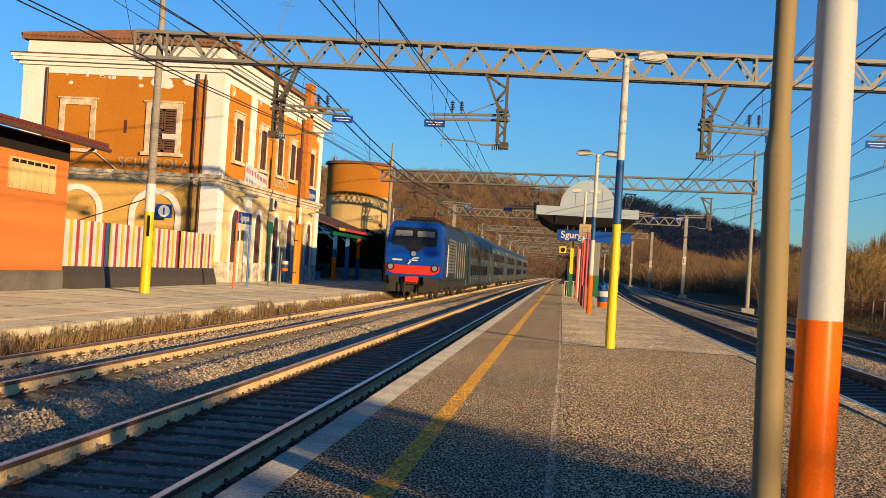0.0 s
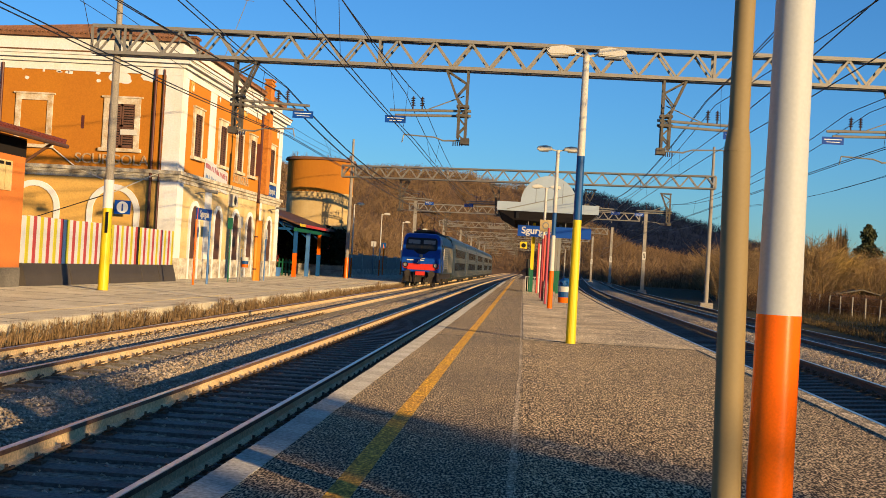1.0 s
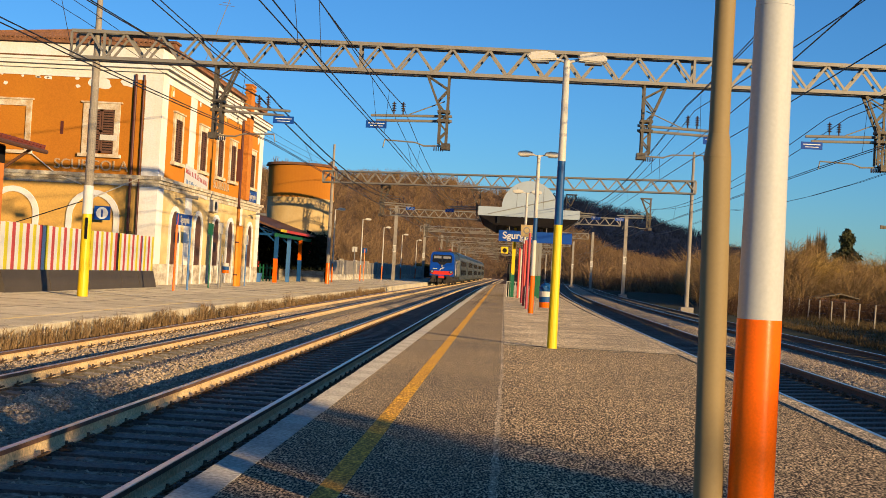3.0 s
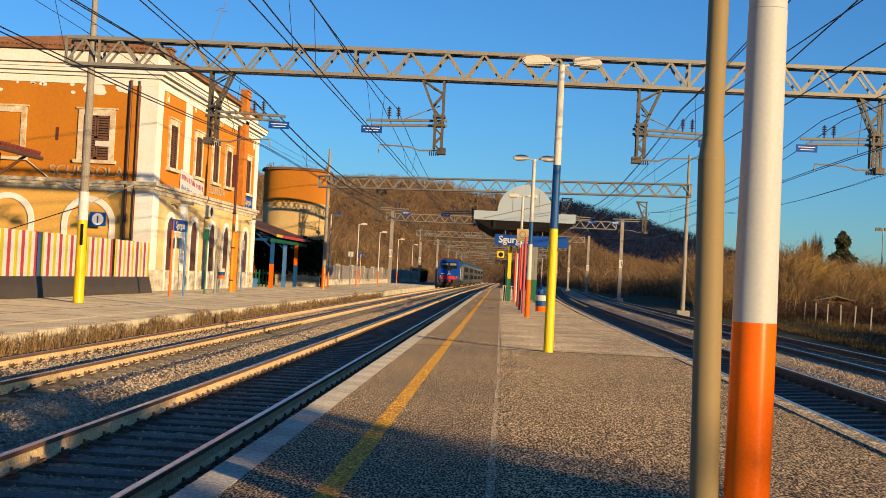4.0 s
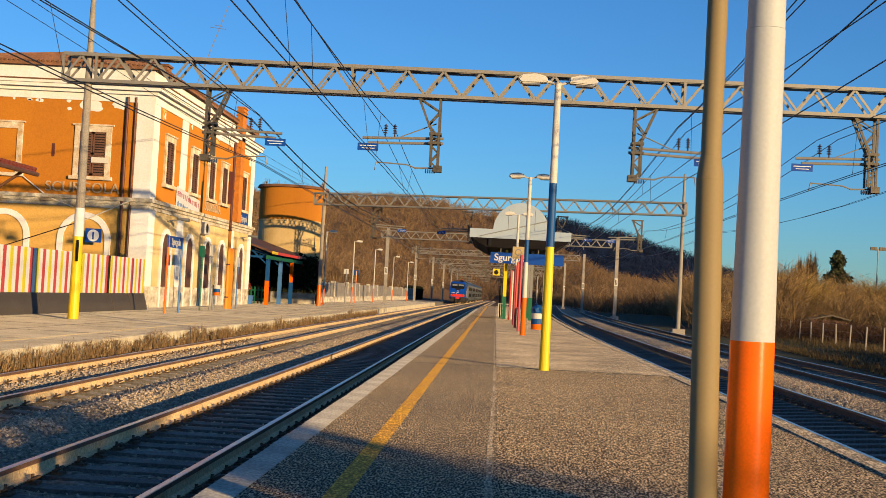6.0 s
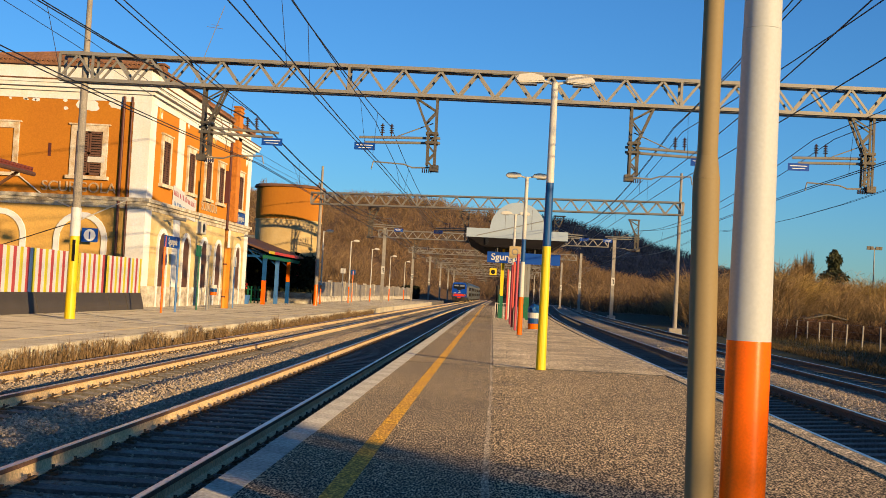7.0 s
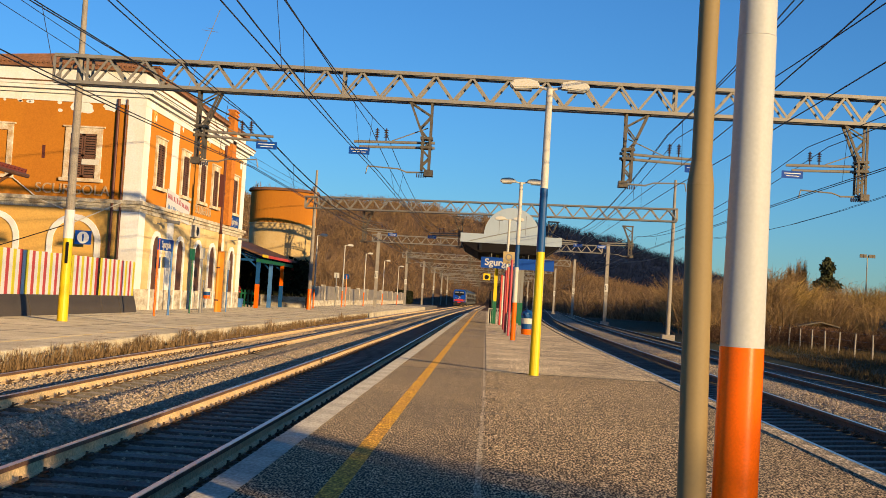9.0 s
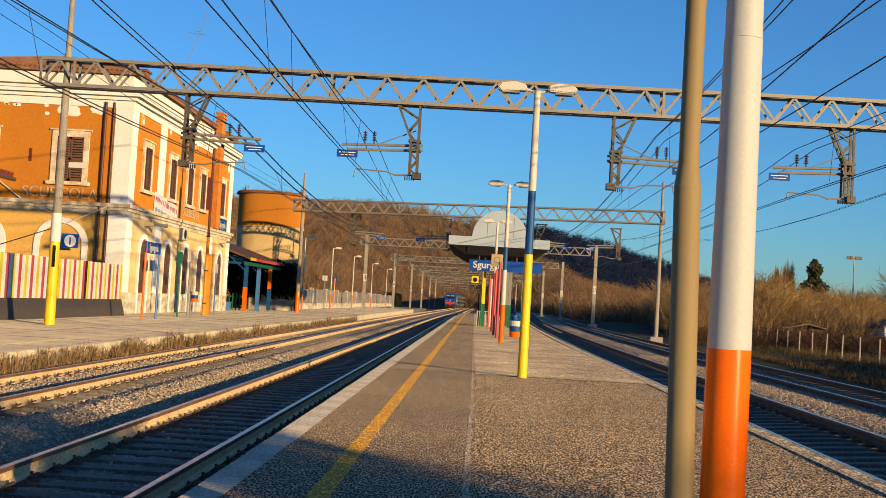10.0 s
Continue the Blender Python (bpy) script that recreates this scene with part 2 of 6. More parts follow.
def box(x0, x1, y0, y1, z0, z1, bm=None, bevel=0.0):
    own = bmesh.new() if (bm is None or bevel) else bm
    v = [own.verts.new((x, y, z)) for x in (x0, x1) for y in (y0, y1) for z in (z0, z1)]
    for q in ((0, 1, 3, 2), (4, 6, 7, 5), (0, 4, 5, 1), (2, 3, 7, 6), (0, 2, 6, 4), (1, 5, 7, 3)):
        own.faces.new([v[i] for i in q])
    if bevel:
        bmesh.ops.bevel(own, geom=own.edges[:], offset=bevel, segments=1, affect="EDGES")
        if bm is not None:
            tmp = bpy.data.meshes.new("tmp")
            own.to_mesh(tmp)
            own.free()
            bm.from_mesh(tmp)
            bpy.data.meshes.remove(tmp)
            return bm
    return own


def rod(a, b, r, bm=None, n=8, r2=None):
    """A round bar from a to b."""
    bm = bmesh.new() if bm is None else bm
    a, b = Vector(a), Vector(b)
    q = (b - a).to_track_quat("Z", "Y")
    rings = []
    for p, rr in ((a, r), (b, r if r2 is None else r2)):
        rings.append([bm.verts.new(p + q @ Vector((rr * math.cos(2 * math.pi * i / n), rr * math.sin(2 * math.pi * i / n), 0))) for i in range(n)])
    for i in range(n):
        bm.faces.new((rings[0][i], rings[0][(i + 1) % n], rings[1][(i + 1) % n], rings[1][i]))
    bm.faces.new(rings[0][::-1])
    bm.faces.new(rings[1])
    return bm


def bar(a, b, w, d, bm=None):
    """A flat bar from a to b, w wide across and d deep."""
    bm = bmesh.new() if bm is None else bm
    a, b = Vector(a), Vector(b)
    t = (b - a).normalized()
    s = t.cross(Vector((0, 1, 0)))
    s = s.normalized() if s.length > 1e-3 else Vector((1, 0, 0))
    u = t.cross(s)
    vs = [bm.verts.new(p + s * i * w / 2 + u * j * d / 2) for p in (a, b) for i, j in ((-1, -1), (1, -1), (1, 1), (-1, 1))]
    for q in ((0, 1, 2, 3), (7, 6, 5, 4), (0, 4, 5, 1), (1, 5, 6, 2), (2, 6, 7, 3), (3, 7, 4, 0)):
        bm.faces.new([vs[i] for i in q])
    return bm


def prism(outline, axis, lo, hi, bm=None):
    """A flat outline pushed along an axis. The outline's two coordinates are those of the other axes, in order."""
    bm = bmesh.new() if bm is None else bm
    def put(p, h):
        return {"x": (h, p[0], p[1]), "y": (p[0], h, p[1]), "z": (p[0], p[1], h)}[axis]
    a = [bm.verts.new(put(p, lo)) for p in outline]
    b = [bm.verts.new(put(p, hi)) for p in outline]
    k = len(outline)
    for i in range(k):
        bm.faces.new((a[i], a[(i + 1) % k], b[(i + 1) % k], b[i]))
    bm.faces.new(a[::-1])
    bm.faces.new(b)
    return bm


def sweep(profile, path, bm=None):
    """A cross-section (x, z) carried along plan points (x, y, z)."""
    bm = bmesh.new() if bm is None else bm
    rings = []
    for p in path:
        rings.append([bm.verts.new((p[0] + q[0], p[1], p[2] + q[1])) for q in profile])
    k = len(profile)
    for a, b in zip(rings, rings[1:]):
        for i in range(k):
            bm.faces.new((a[i], a[(i + 1) % k], b[(i + 1) % k], b[i]))
    bm.faces.new(rings[0])
    bm.faces.new(rings[-1][::-1])
    return bm


def lettering(name, words, size, m, parent, material, depth=0.01, label="", bold=0.018):
    """Raised letters with the built-in font; they lie in the x-z plane of m, facing -y."""
    cu = bpy.data.curves.new(name, "FONT")
    cu.body, cu.size, cu.extrude, cu.align_x, cu.offset = words, size, depth, "CENTER", size * bold
    tmp = new("tmp", cu)
    me = bpy.data.meshes.new_from_object(tmp.evaluated_get(bpy.context.evaluated_depsgraph_get()))
    bpy.data.objects.remove(tmp)
    me.materials.clear()
    me.materials.append(material)
    return part(name, me, None, parent, label, at=m @ pose(0, 0, 0, 90, 0, 0))


def raw(name, verts, faces, material, parent=None, label="", category="", kind="stuff"):
    me = bpy.data.meshes.new(name)
    me.from_pydata([tuple(v) for v in verts], [], faces)
    me.materials.append(material)
    ob = new(name, me)
    if parent is not None:
        ob.parent = parent
    return tagged(ob, label, category, "", kind)


def drift(y):
    """How far the right-hand tracks swing away."""
    return 0.00016 * max(0.0, y - 30) ** 2 if y < 170 else 3.136 + 0.0448 * (y - 170)


def veer(y):
    """How far the left-hand tracks bear to the right beyond the station."""
    return 0.0 if y < 100 else 0.0001 * (y - 100) ** 2 if y < 140 else 0.16 + 0.008 * (y - 140)


RAIL = -0.25

# ------------------------------------------------------------------ ground, hills
def make_ground():
    bm = bmesh.new()
    xs = [-3000, -400, -120, -40, -18, 14, 24, 40, 90, 300, 3000]
    ys = [-600, -60, -10, 40, 100, 160, 260, 600, 3500]
    grid = [[bm.verts.new((x, y, -0.75)) for y in ys] for x in xs]
    for i in range(len(xs) - 1):
        for j in range(len(ys) - 1):
            bm.faces.new((grid[i][j], grid[i + 1][j], grid[i + 1][j + 1], grid[i][j + 1]))
    tagged(part("ground", bm, M["soil"]), "dark winter soil and rough grass", "ground", kind="structure")


def smooth(a, b, v):
    t = min(1, max(0, (v - a) / (b - a)))
    return t * t * (3 - 2 * t)


def crest(table, x):
    for (x0, h0), (x1, h1) in zip(table, table[1:]):
        if x0 <= x <= x1:
            return h0 + (h1 - h0) * smooth(x0, x1, x)
    return 0.0


NEAR_HILL = [(-900, 30), (-420, 46), (-230, 46), (-82, 44), (-56, 46), (-30, 46), (-4, 42), (16, 36), (34, 22), (50, 13), (90, 5), (170, 2), (320, 0)]
FAR_HILL = [(-700, 40), (-100, 60), (30, 76), (58, 75), (106, 67), (158, 53), (210, 36), (240, 25), (300, 12), (420, 3), (700, 0)]


def near_height(x, y):
    h = crest(NEAR_HILL, x) * smooth(230 + 190 * math.exp(-((x + 2) / 45) ** 2), 600, y) * (1 - 0.5 * smooth(600, 900, y))
    return h + 1.5 * noise.noise((x * 0.02, y * 0.02, 0)) * min(1, h / 10) - 0.7


def far_height(x, y):
    return crest(FAR_HILL, x) * smooth(700, 1150, y) * (1 - 0.5 * smooth(1150, 1500, y)) - 0.7


def make_hill(name, fn, x0, x1, y0, y1, dx, dy, material, label):
    bm = bmesh.new()
    nx, ny = int((x1 - x0) / dx) + 1, int((y1 - y0) / dy) + 1
    g = [[bm.verts.new((x0 + i * dx, y0 + j * dy, fn(x0 + i * dx, y0 + j * dy))) for j in range(ny)] for i in range(nx)]
    for i in range(nx - 1):
        for j in range(ny - 1):
            bm.faces.new((g[i][j], g[i + 1][j], g[i + 1][j + 1], g[i][j + 1]))
    return tagged(part(name, bm, material, smooth=True), label, "hill", kind="structure")


def twigs(verts, faces, rng, x, y, z, h, w, n, base=0.0, thick=0.01):
    """One bare crown: n thin blades that fan up and out from a point."""
    for _ in range(n):
        a, s = rng.uniform(0, 6.283), rng.random()
        z0 = z + h * (base + (0.55 - base) * rng.random() ** 1.5)
        r0 = w * 0.25 * rng.random()
        r1 = r0 + w * 0.5 * (0.25 + 0.75 * s)
        a1 = a + rng.uniform(-0.6, 0.6)
        z1 = z0 + (z + h - z0) * rng.uniform(0.35, 1.0) * math.sqrt(max(0.1, 1 - 0.7 * s * s))
        p0 = (x + r0 * math.cos(a), y + r0 * math.sin(a), z0)
        p1 = (x + r1 * math.cos(a1), y + r1 * math.sin(a1), z1)
        t = thick * h * rng.uniform(0.6, 1.5)
        b = rng.uniform(0, 6.283)
        k = len(verts)
        verts.append((p0[0] - t * math.cos(b), p0[1] - t * math.sin(b), p0[2]))
        verts.append((p0[0] + t * math.cos(b), p0[1] + t * math.sin(b), p0[2]))
        verts.append(p1)
        faces.append((k, k + 1, k + 2))
        for _ in range(3):
            u = rng.uniform(0.3, 0.85)
            mx, my, mz = (p0[i] + (p1[i] - p0[i]) * u for i in range(3))
            a2, ln = a1 + rng.uniform(-1.7, 1.7), w * rng.uniform(0.1, 0.24)
            k = len(verts)
            verts.append((mx, my, mz))
            verts.append((mx + t * 0.7 * math.cos(b), my + t * 0.7 * math.sin(b), mz + t * 0.7))
            verts.append((mx + ln * math.cos(a2), my + ln * math.sin(a2), mz + ln * rng.uniform(0.1, 1.1)))
            faces.append((k, k + 1, k + 2))


def bushes(name, spots, material, label, category, n=30, thick=0.012, seed=1, base=0.0):
    rng = random.Random(seed)
    v, f = [], []
    for x, y, z, h, w in spots:
        twigs(v, f, rng, x, y, z, h, w, n, base, thick)
    return raw(name, v, f, material, None, label, category)


def make_woods():
    rng = random.Random(4)
    hill = []
    for _ in range(9000):
        y = rng.uniform(235, 660)
        x = rng.uniform(-0.30, 0.34) * y
        h = near_height(x, y)
        if (h < -0.3 and x < 20) or (abs(x + 2) < 16 and y < 430):
            continue
        s = rng.uniform(4, 7.5)
        hill.append((x, y, h - 0.8, s, s * 0.85))
    bushes("far_woods", hill, M["twig"], "bare brown winter woodland covering the hillside", "woods", n=19, thick=0.011, seed=5)
    low = []
    for _ in range(2600):
        y = rng.uniform(262, 560)
        sc = rng.uniform(4.5, 8.5)
        low.append((rng.uniform(0.07, 0.34) * y, y, -0.75, sc, sc))
    bushes("far_woods", low, M["twig"], "bare brown wood on the valley floor", "woods", n=14, thick=0.014, seed=15)
    far = []
    for _ in range(2700):
        y = rng.uniform(715, 1200)
        x = rng.uniform(-0.05, 0.3) * y
        h = far_height(x, y)
        if h > 0.5:
            far.append((x, y, h - 2, rng.uniform(7, 11), 9))
    bushes("far_woods", far, M["twig_haze"], "bare woodland on the distant ridge, its blue haze in the colour", "woods", n=14, thick=0.02, seed=6)
    # thicket behind the far end of the side platform
    spots = []
    for _ in range(420):
        y = rng.uniform(118, 240)
        x = rng.uniform(-62, -19.5) - max(0, (y - 150)) * 0.02
        s = rng.uniform(5, 11) * (0.75 if x > -24 else 1)
        spots.append((x, y, -0.7, s, s * 0.8))
    bushes("thicket", spots, M["twig"], "tangled bare brown thicket behind the side platform", "thicket", n=55, thick=0.0065, seed=7)
    # scrub on the other side of the line
    spots = []
    for _ in range(1300):
        y = rng.uniform(118, 260)
        x = rng.uniform(0.135, 0.42) * y + 4
        s = rng.uniform(2.8, 6.6) * (0.9 if y < 140 else 1.3)
        spots.append((x, y, -0.75, s, s * 1.1))
    bushes("scrub", spots, M["twig_grey"], "bare brown scrub and saplings beyond the tracks", "scrub", n=60, thick=0.0052, seed=8)
    spots = []
    for _ in range(260):
        y = rng.uniform(92, 126)
        x = rng.uniform(0.19, 0.42) * y
        s = rng.uniform(0.8, 2.2)
        spots.append((x, y, -0.75, s, s * 1.6))
    bushes("bramble", spots, M["bramble"], "low russet brambles along the field fence", "brambles", n=30, thick=0.014, seed=9)


def leaf_clumps(v, f, rng, pts, size):
    for x, y, z in pts:
        for _ in range(3):
            k = len(v)
            for _ in range(3):
                v.append((x + rng.uniform(-size, size), y + rng.uniform(-size, size), z + rng.uniform(-size, size)))
            f.append((k, k + 1, k + 2))


def make_tree(name, x, y, h, w, kind, label, seed, leaf="twig_grey"):
    rng = random.Random(seed)
    t = thing(name, label, "tree", (x, y, -0.75))
    bm = bmesh.new()
    rod((0, 0, 0), (0.1, 0, h * 0.55), h * 0.022, bm, 7, h * 0.012)
    for i in range(7):
        a = i * 2.4
        z = h * (0.25 + 0.05 * i)
        rod((0.05, 0, z), (w * 0.3 * math.cos(a), w * 0.3 * math.sin(a), z + h * 0.18), h * 0.011, bm, 5, h * 0.004)
    part("trunk", bm, M["twig_grey"], t)
    v, f = [], []
    if kind == "conifer":
        pts = []
        for _ in range(1500):
            u = rng.random() ** 0.8
            r = w * 0.5 * (1 - u * u) ** 0.7 * rng.uniform(0.35, 1.0) * (0.75 + 0.3 * math.sin(u * 23))
            a = rng.uniform(0, 6.283)
            pts.append((r * math.cos(a), r * math.sin(a), h * (0.12 + 0.88 * u)))
        leaf_clumps(v, f, rng, pts, h * 0.03)
        raw("crown", v, f, M["conifer"], t, "dark green needles", kind="")
    else:
        twigs(v, f, rng, 0, 0, 0, h, w, 620, 0.2, 0.009)
        raw("crown", v, f, M[leaf], t, "bare winter twigs", kind="")
    return t


# ------------------------------------------------------------------ platforms
def make_island():
    p = thing("platform", "island platform of worn asphalt and concrete with pale edge stones", "platform", kind="structure")
    core = bmesh.new()
    sweep([(-1.9, -0.03), (-1.9, -0.8), (3.85, -0.8), (3.85, -0.03)], [(0, y, 0) for y in (-9, 172)], core)
    part("core", core, M["concrete_dark"], p)
    part("walkway", box(-1.78, 0.10, -9, 172, -0.12, 0.0), M["asphalt"], p, "dark worn asphalt walkway")
    part("walkway", box(0.10, 3.79, -9, 25.35, -0.12, -0.004), M["asphalt_brown"], p, "brownish coarse asphalt")
    right = bmesh.new()
    sweep([(0.10, -0.12), (0.10, 0.004), (3.79, 0.004), (3.79, -0.12)], [(0, 25.42, 0), (0, 60, 0), (0, 172, 0)], right)
    part("walkway", right, M["concrete"], p, "pale worn concrete slab")
    wedge = bmesh.new()
    prism([(3.7, 28), (3.72, 172), (3.7 + drift(172), 172), (3.72 + drift(130), 130), (3.7 + drift(90), 90), (3.7 + drift(60), 60)], "z", -0.8, 0.0, wedge)
    part("walkway", wedge, M["concrete"], p, "pale widening strip of concrete")
    rng = random.Random(17)
    jv, jf = [], []
    for i in range(420):
        y = 6 + 0.2 * i
        sh = -0.05 * (1 - smooth(8.5, 19, y))
        a, b = 0.05 + sh - rng.uniform(0, 0.02), 0.085 + sh * 0.9 + rng.uniform(-0.02, 0.02)
        jv += [(a, y, -0.006), (a, y, 0.0008), (b, y, 0.0008), (b, y, -0.006)]
        if i:
            k = 4 * i
            jf += [(k - 4 + j, k + j, k + (j + 1) % 4, k - 4 + (j + 1) % 4) for j in range(4)]
    raw("joint", jv, jf, M["joint"], p, "crumbling pale concrete joint", kind="")
    for y in (25.38, 38.0, 52, 66, 80):
        part("joint", box(-1.78, 0.03, y - 0.03, y + 0.03, -0.01, 0.003), M["concrete_dark"], p)
        part("joint", box(0.10, 3.7, y - 0.05, y + 0.02, -0.01, 0.0065), M["concrete_dark"], p)
    part("yellow_line", box(-1.163, -0.993, -9, 172, -0.01, 0.0015), M["yline"], p, "faded yellow safety line")
    stone = mesh_of("edge_stone", box(-0.12, 0.15, -0.4996, 0.4996, -0.28, 0.006, None, 0.003), M["edge"])
    for i in range(140):
        part("edge_stone", stone, None, p, at=(-1.90 + random.uniform(-0.004, 0.004), -8.5 + i, random.uniform(-0.0006, 0.0006)))
    stone_r = mesh_of("edge_stone", box(-0.10, 0.17, -0.498, 0.498, -0.28, 0.006, None, 0.006), M["joint"])
    for i in range(110):
        y = -8.5 + i
        part("edge_stone", stone_r, None, p, at=(3.89 + drift(y), y, random.uniform(-0.004, 0.004)))


def make_cracks():
    rng = random.Random(31)
    for x0, y0, x1, y1 in ((0.2, 25.0, 1.6, 24.4), (1.6, 24.4, 2.6, 24.9), (2.6, 24.9, 3.6, 23.2), (0.05, 20.6, 0.6, 20.1), (0.2, 30.2, 3.6, 29.4), (-1.7, 31.0, 0.0, 31.4), (0.3, 35.5, 3.6, 36.2), (0.1, 44, 3.6, 43.2), (0.1, 16.2, 0.5, 15.4)):
        n = 9
        pts = [(x0 + (x1 - x0) * i / n + rng.uniform(-.05, .05), y0 + (y1 - y0) * i / n + rng.uniform(-.12, .12)) for i in range(n + 1)]
        bm = bmesh.new()
        for (a, b), (c, d) in zip(pts, pts[1:]):
            w = rng.uniform(0.018, 0.05)
            v = [bm.verts.new(p) for p in ((a, b - w, 0.007), (c, d - w, 0.007), (c, d + w, 0.007), (a, b + w, 0.007))]
            bm.faces.new(v)
        tagged(part("crack", bm, M["concrete_dark"]), "jagged dark crack in the platform surface", "crack", kind="structure")


def make_side_platform():
    p = thing("platform", "side platform paved in pale concrete with a weathered stone edge", "platform", kind="structure")
    part("core", box(-60, -9.32, -9, 230, -0.8, -0.06), M["concrete_dark"], p)
    slab = mesh_of("slab", box(-1.49, 1.49, -1.985, 1.985, -0.12, 0.0, None, 0.012), M["slab"])
    for i in range(4):
        for j in range(44):
            part("slab", slab, None, p, at=(-10.83 - 3 * i, 8 + 4 * j, random.uniform(-0.004, 0.004)))
    stone = mesh_of("edge_stone", box(-0.15, 0.15, -0.49, 0.49, -0.62, 0.01, None, 0.02), M["slab"])
    for i in range(170):
        part("edge_stone", stone, None, p, at=(-9.17 + random.uniform(-0.012, 0.012), 8.5 + i, random.uniform(-0.008, 0.008)))
    for i in range(5):
        part("joint", box(-9.36 - 3 * i, -9.31 - 3 * i, 8, 180, -0.01, 0.004), M["concrete_dark"], p)
    for j in range(44):
        part("joint", box(-21.3, -9.33, 9.97 + 4 * j, 10.03 + 4 * j, -0.01, 0.0045), M["concrete_dark"], p)
    part("yellow_line", box(-10.35, -10.22, 8, 180, 0.0, 0.004), M["yline_worn"], p, "faded yellow safety line")
    # dry weeds along the foot of the edge
    rng = random.Random(12)
    v, f = [], []
    for _ in range(4600):
        y = 14 + 75 * rng.random() ** 1.4
        x = rng.uniform(-9.0, -8.72)
        h = rng.uniform(0.25, 0.68) * max(0.4, 0.85 + 0.7 * noise.noise((0, y * 0.5, 0)) + 0.4 * noise.noise((0, y * 2.1, 5)))
        for _ in range(2):
            k = len(v)
            a = rng.uniform(0, 6.283)
            dx, dy = rng.uniform(-0.1, 0.1), rng.uniform(-0.12, 0.12)
            v += [(x - 0.012 * math.cos(a), y - 0.012 * math.sin(a), -0.5), (x + 0.012 * math.cos(a), y + 0.012 * math.sin(a), -0.5), (x + dx, y + dy, -0.5 + h)]
            f.append((k, k + 1, k + 2))
            k = len(v)
            zz = -0.5 + h * 0.75
            v += [(x + dx * .7, y + dy * .7, zz), (x + dx * .7 + rng.uniform(-.06, .06), y + dy * .7 + rng.uniform(-.06, .06), zz + 0.06), (x + dx * .7, y + dy * .7 + 0.03, zz - 0.03)]
            f.append((k, k + 1, k + 2))
    raw("weeds", v, f, M["weed"], None, "dry brown weeds along the platform edge", "weeds")


# ------------------------------------------------------------------ tracks
RAIL_PROFILE = [(-0.075, -0.17), (0.075, -0.17), (0.075, -0.158), (0.018, -0.135), (0.012, -0.06), (0.034, -0.045), (0.036, -0.004), (-0.036, -0.004), (-0.034, -0.045), (-0.012, -0.06), (-0.018, -0.135), (-0.075, -0.158)]
HEAD_PROFILE = [(-0.031, -0.004), (0.031, -0.004), (0.029, 0.0), (-0.029, 0.0)]


def make_track(axis, bend, near, label, parts_to, sink=0.0, cant=0.0):
    t = thing("railway_track", label, "track", kind="structure", group="tracks")
    ys = [-8, 30] + list(range(40, 181, 10)) + [260, 480] if bend else [-8, 100, 110, 120, 130, 140, 480]
    for s in (-0.7535, 0.7535):
        path = [(axis + s + (drift(y) if bend else veer(y)), y, RAIL + sink + cant * s / 1.507) for y in ys]
        r = part("rail", sweep(RAIL_PROFILE, path), M["rust_shaded" if bend else "rust"], t, "rusted steel rail, darkened as its shaded side" if bend else "straw-coloured rusty steel rail")
        part("rail_head", sweep([(-0.0368, -0.046), (0.0368, -0.046), (0.0368, -0.0045), (-0.0368, -0.0045)], path), M["rail_head"], r, "dark reddish side of the rail head")
        part("running_surface", sweep(HEAD_PROFILE, path), M["steel"], r, "polished steel rail head")
    s_bm = bmesh.new()
    prism([(-1.2, -0.62), (1.2, -0.62), (1.2, -0.435), (1.0, -0.415), (0.45, -0.44), (-0.45, -0.44), (-1.0, -0.415), (-1.2, -0.435)], "y", -0.12, 0.12, s_bm)
    sl = mesh_of("sleeper", s_bm, M["sleeper"])
    c_bm = bmesh.new()
    box(-0.05, 0.05, -0.05, 0.05, -0.425, -0.405, c_bm)
    for a, b in (((-0.035, -0.035, -0.4), (0.035, -0.045, -0.37)), ((0.035, -0.045, -0.37), (0.045, 0.0, -0.365)), ((0.045, 0.0, -0.365), (0.02, 0.045, -0.37)), ((0.02, 0.045, -0.37), (-0.035, 0.035, -0.395))):
        rod(a, b, 0.011, c_bm, 5)
    rod((-0.012, 0, -0.41), (-0.012, 0, -0.35), 0.014, c_bm, 6)
    for vert in c_bm.verts:
        vert.co = Vector((vert.co.x * 1.15, vert.co.y * 1.2, -0.425 + (vert.co.z + 0.425) * 1.2))
    clip = mesh_of("rail_clip", c_bm, M["iron"])
    tilt = math.degrees(math.asin(cant / 1.507))
    y = 11.278 - 0.6 * 8
    rest, rest_f = [], []
    while y < 300:
        x = axis + (drift(y) if bend else veer(y))
        if y < parts_to:
            part("sleeper", sl, None, t, at=pose(x, y, sink, 0, -tilt, 0))
            if y < near:
                for s in (-0.7535 - 0.155, -0.7535 + 0.155, 0.7535 - 0.155, 0.7535 + 0.155):
                    part("rail_clip", clip, None, t, at=(x + s, y, sink + cant * s / 1.507))
        else:
            k = len(rest)
            rest += [(x + a, y + b, z) for a in (-1.2, 1.2) for b in (-0.12, 0.12) for z in (-0.62 + sink, -0.425 + sink)]
            rest_f += [tuple(k + j for j in q) for q in ((0, 1, 3, 2), (4, 6, 7, 5), (0, 4, 5, 1), (2, 3, 7, 6), (1, 5, 7, 3))]
        y += 0.6
    raw("sleepers", rest, rest_f, M["sleeper"], t)


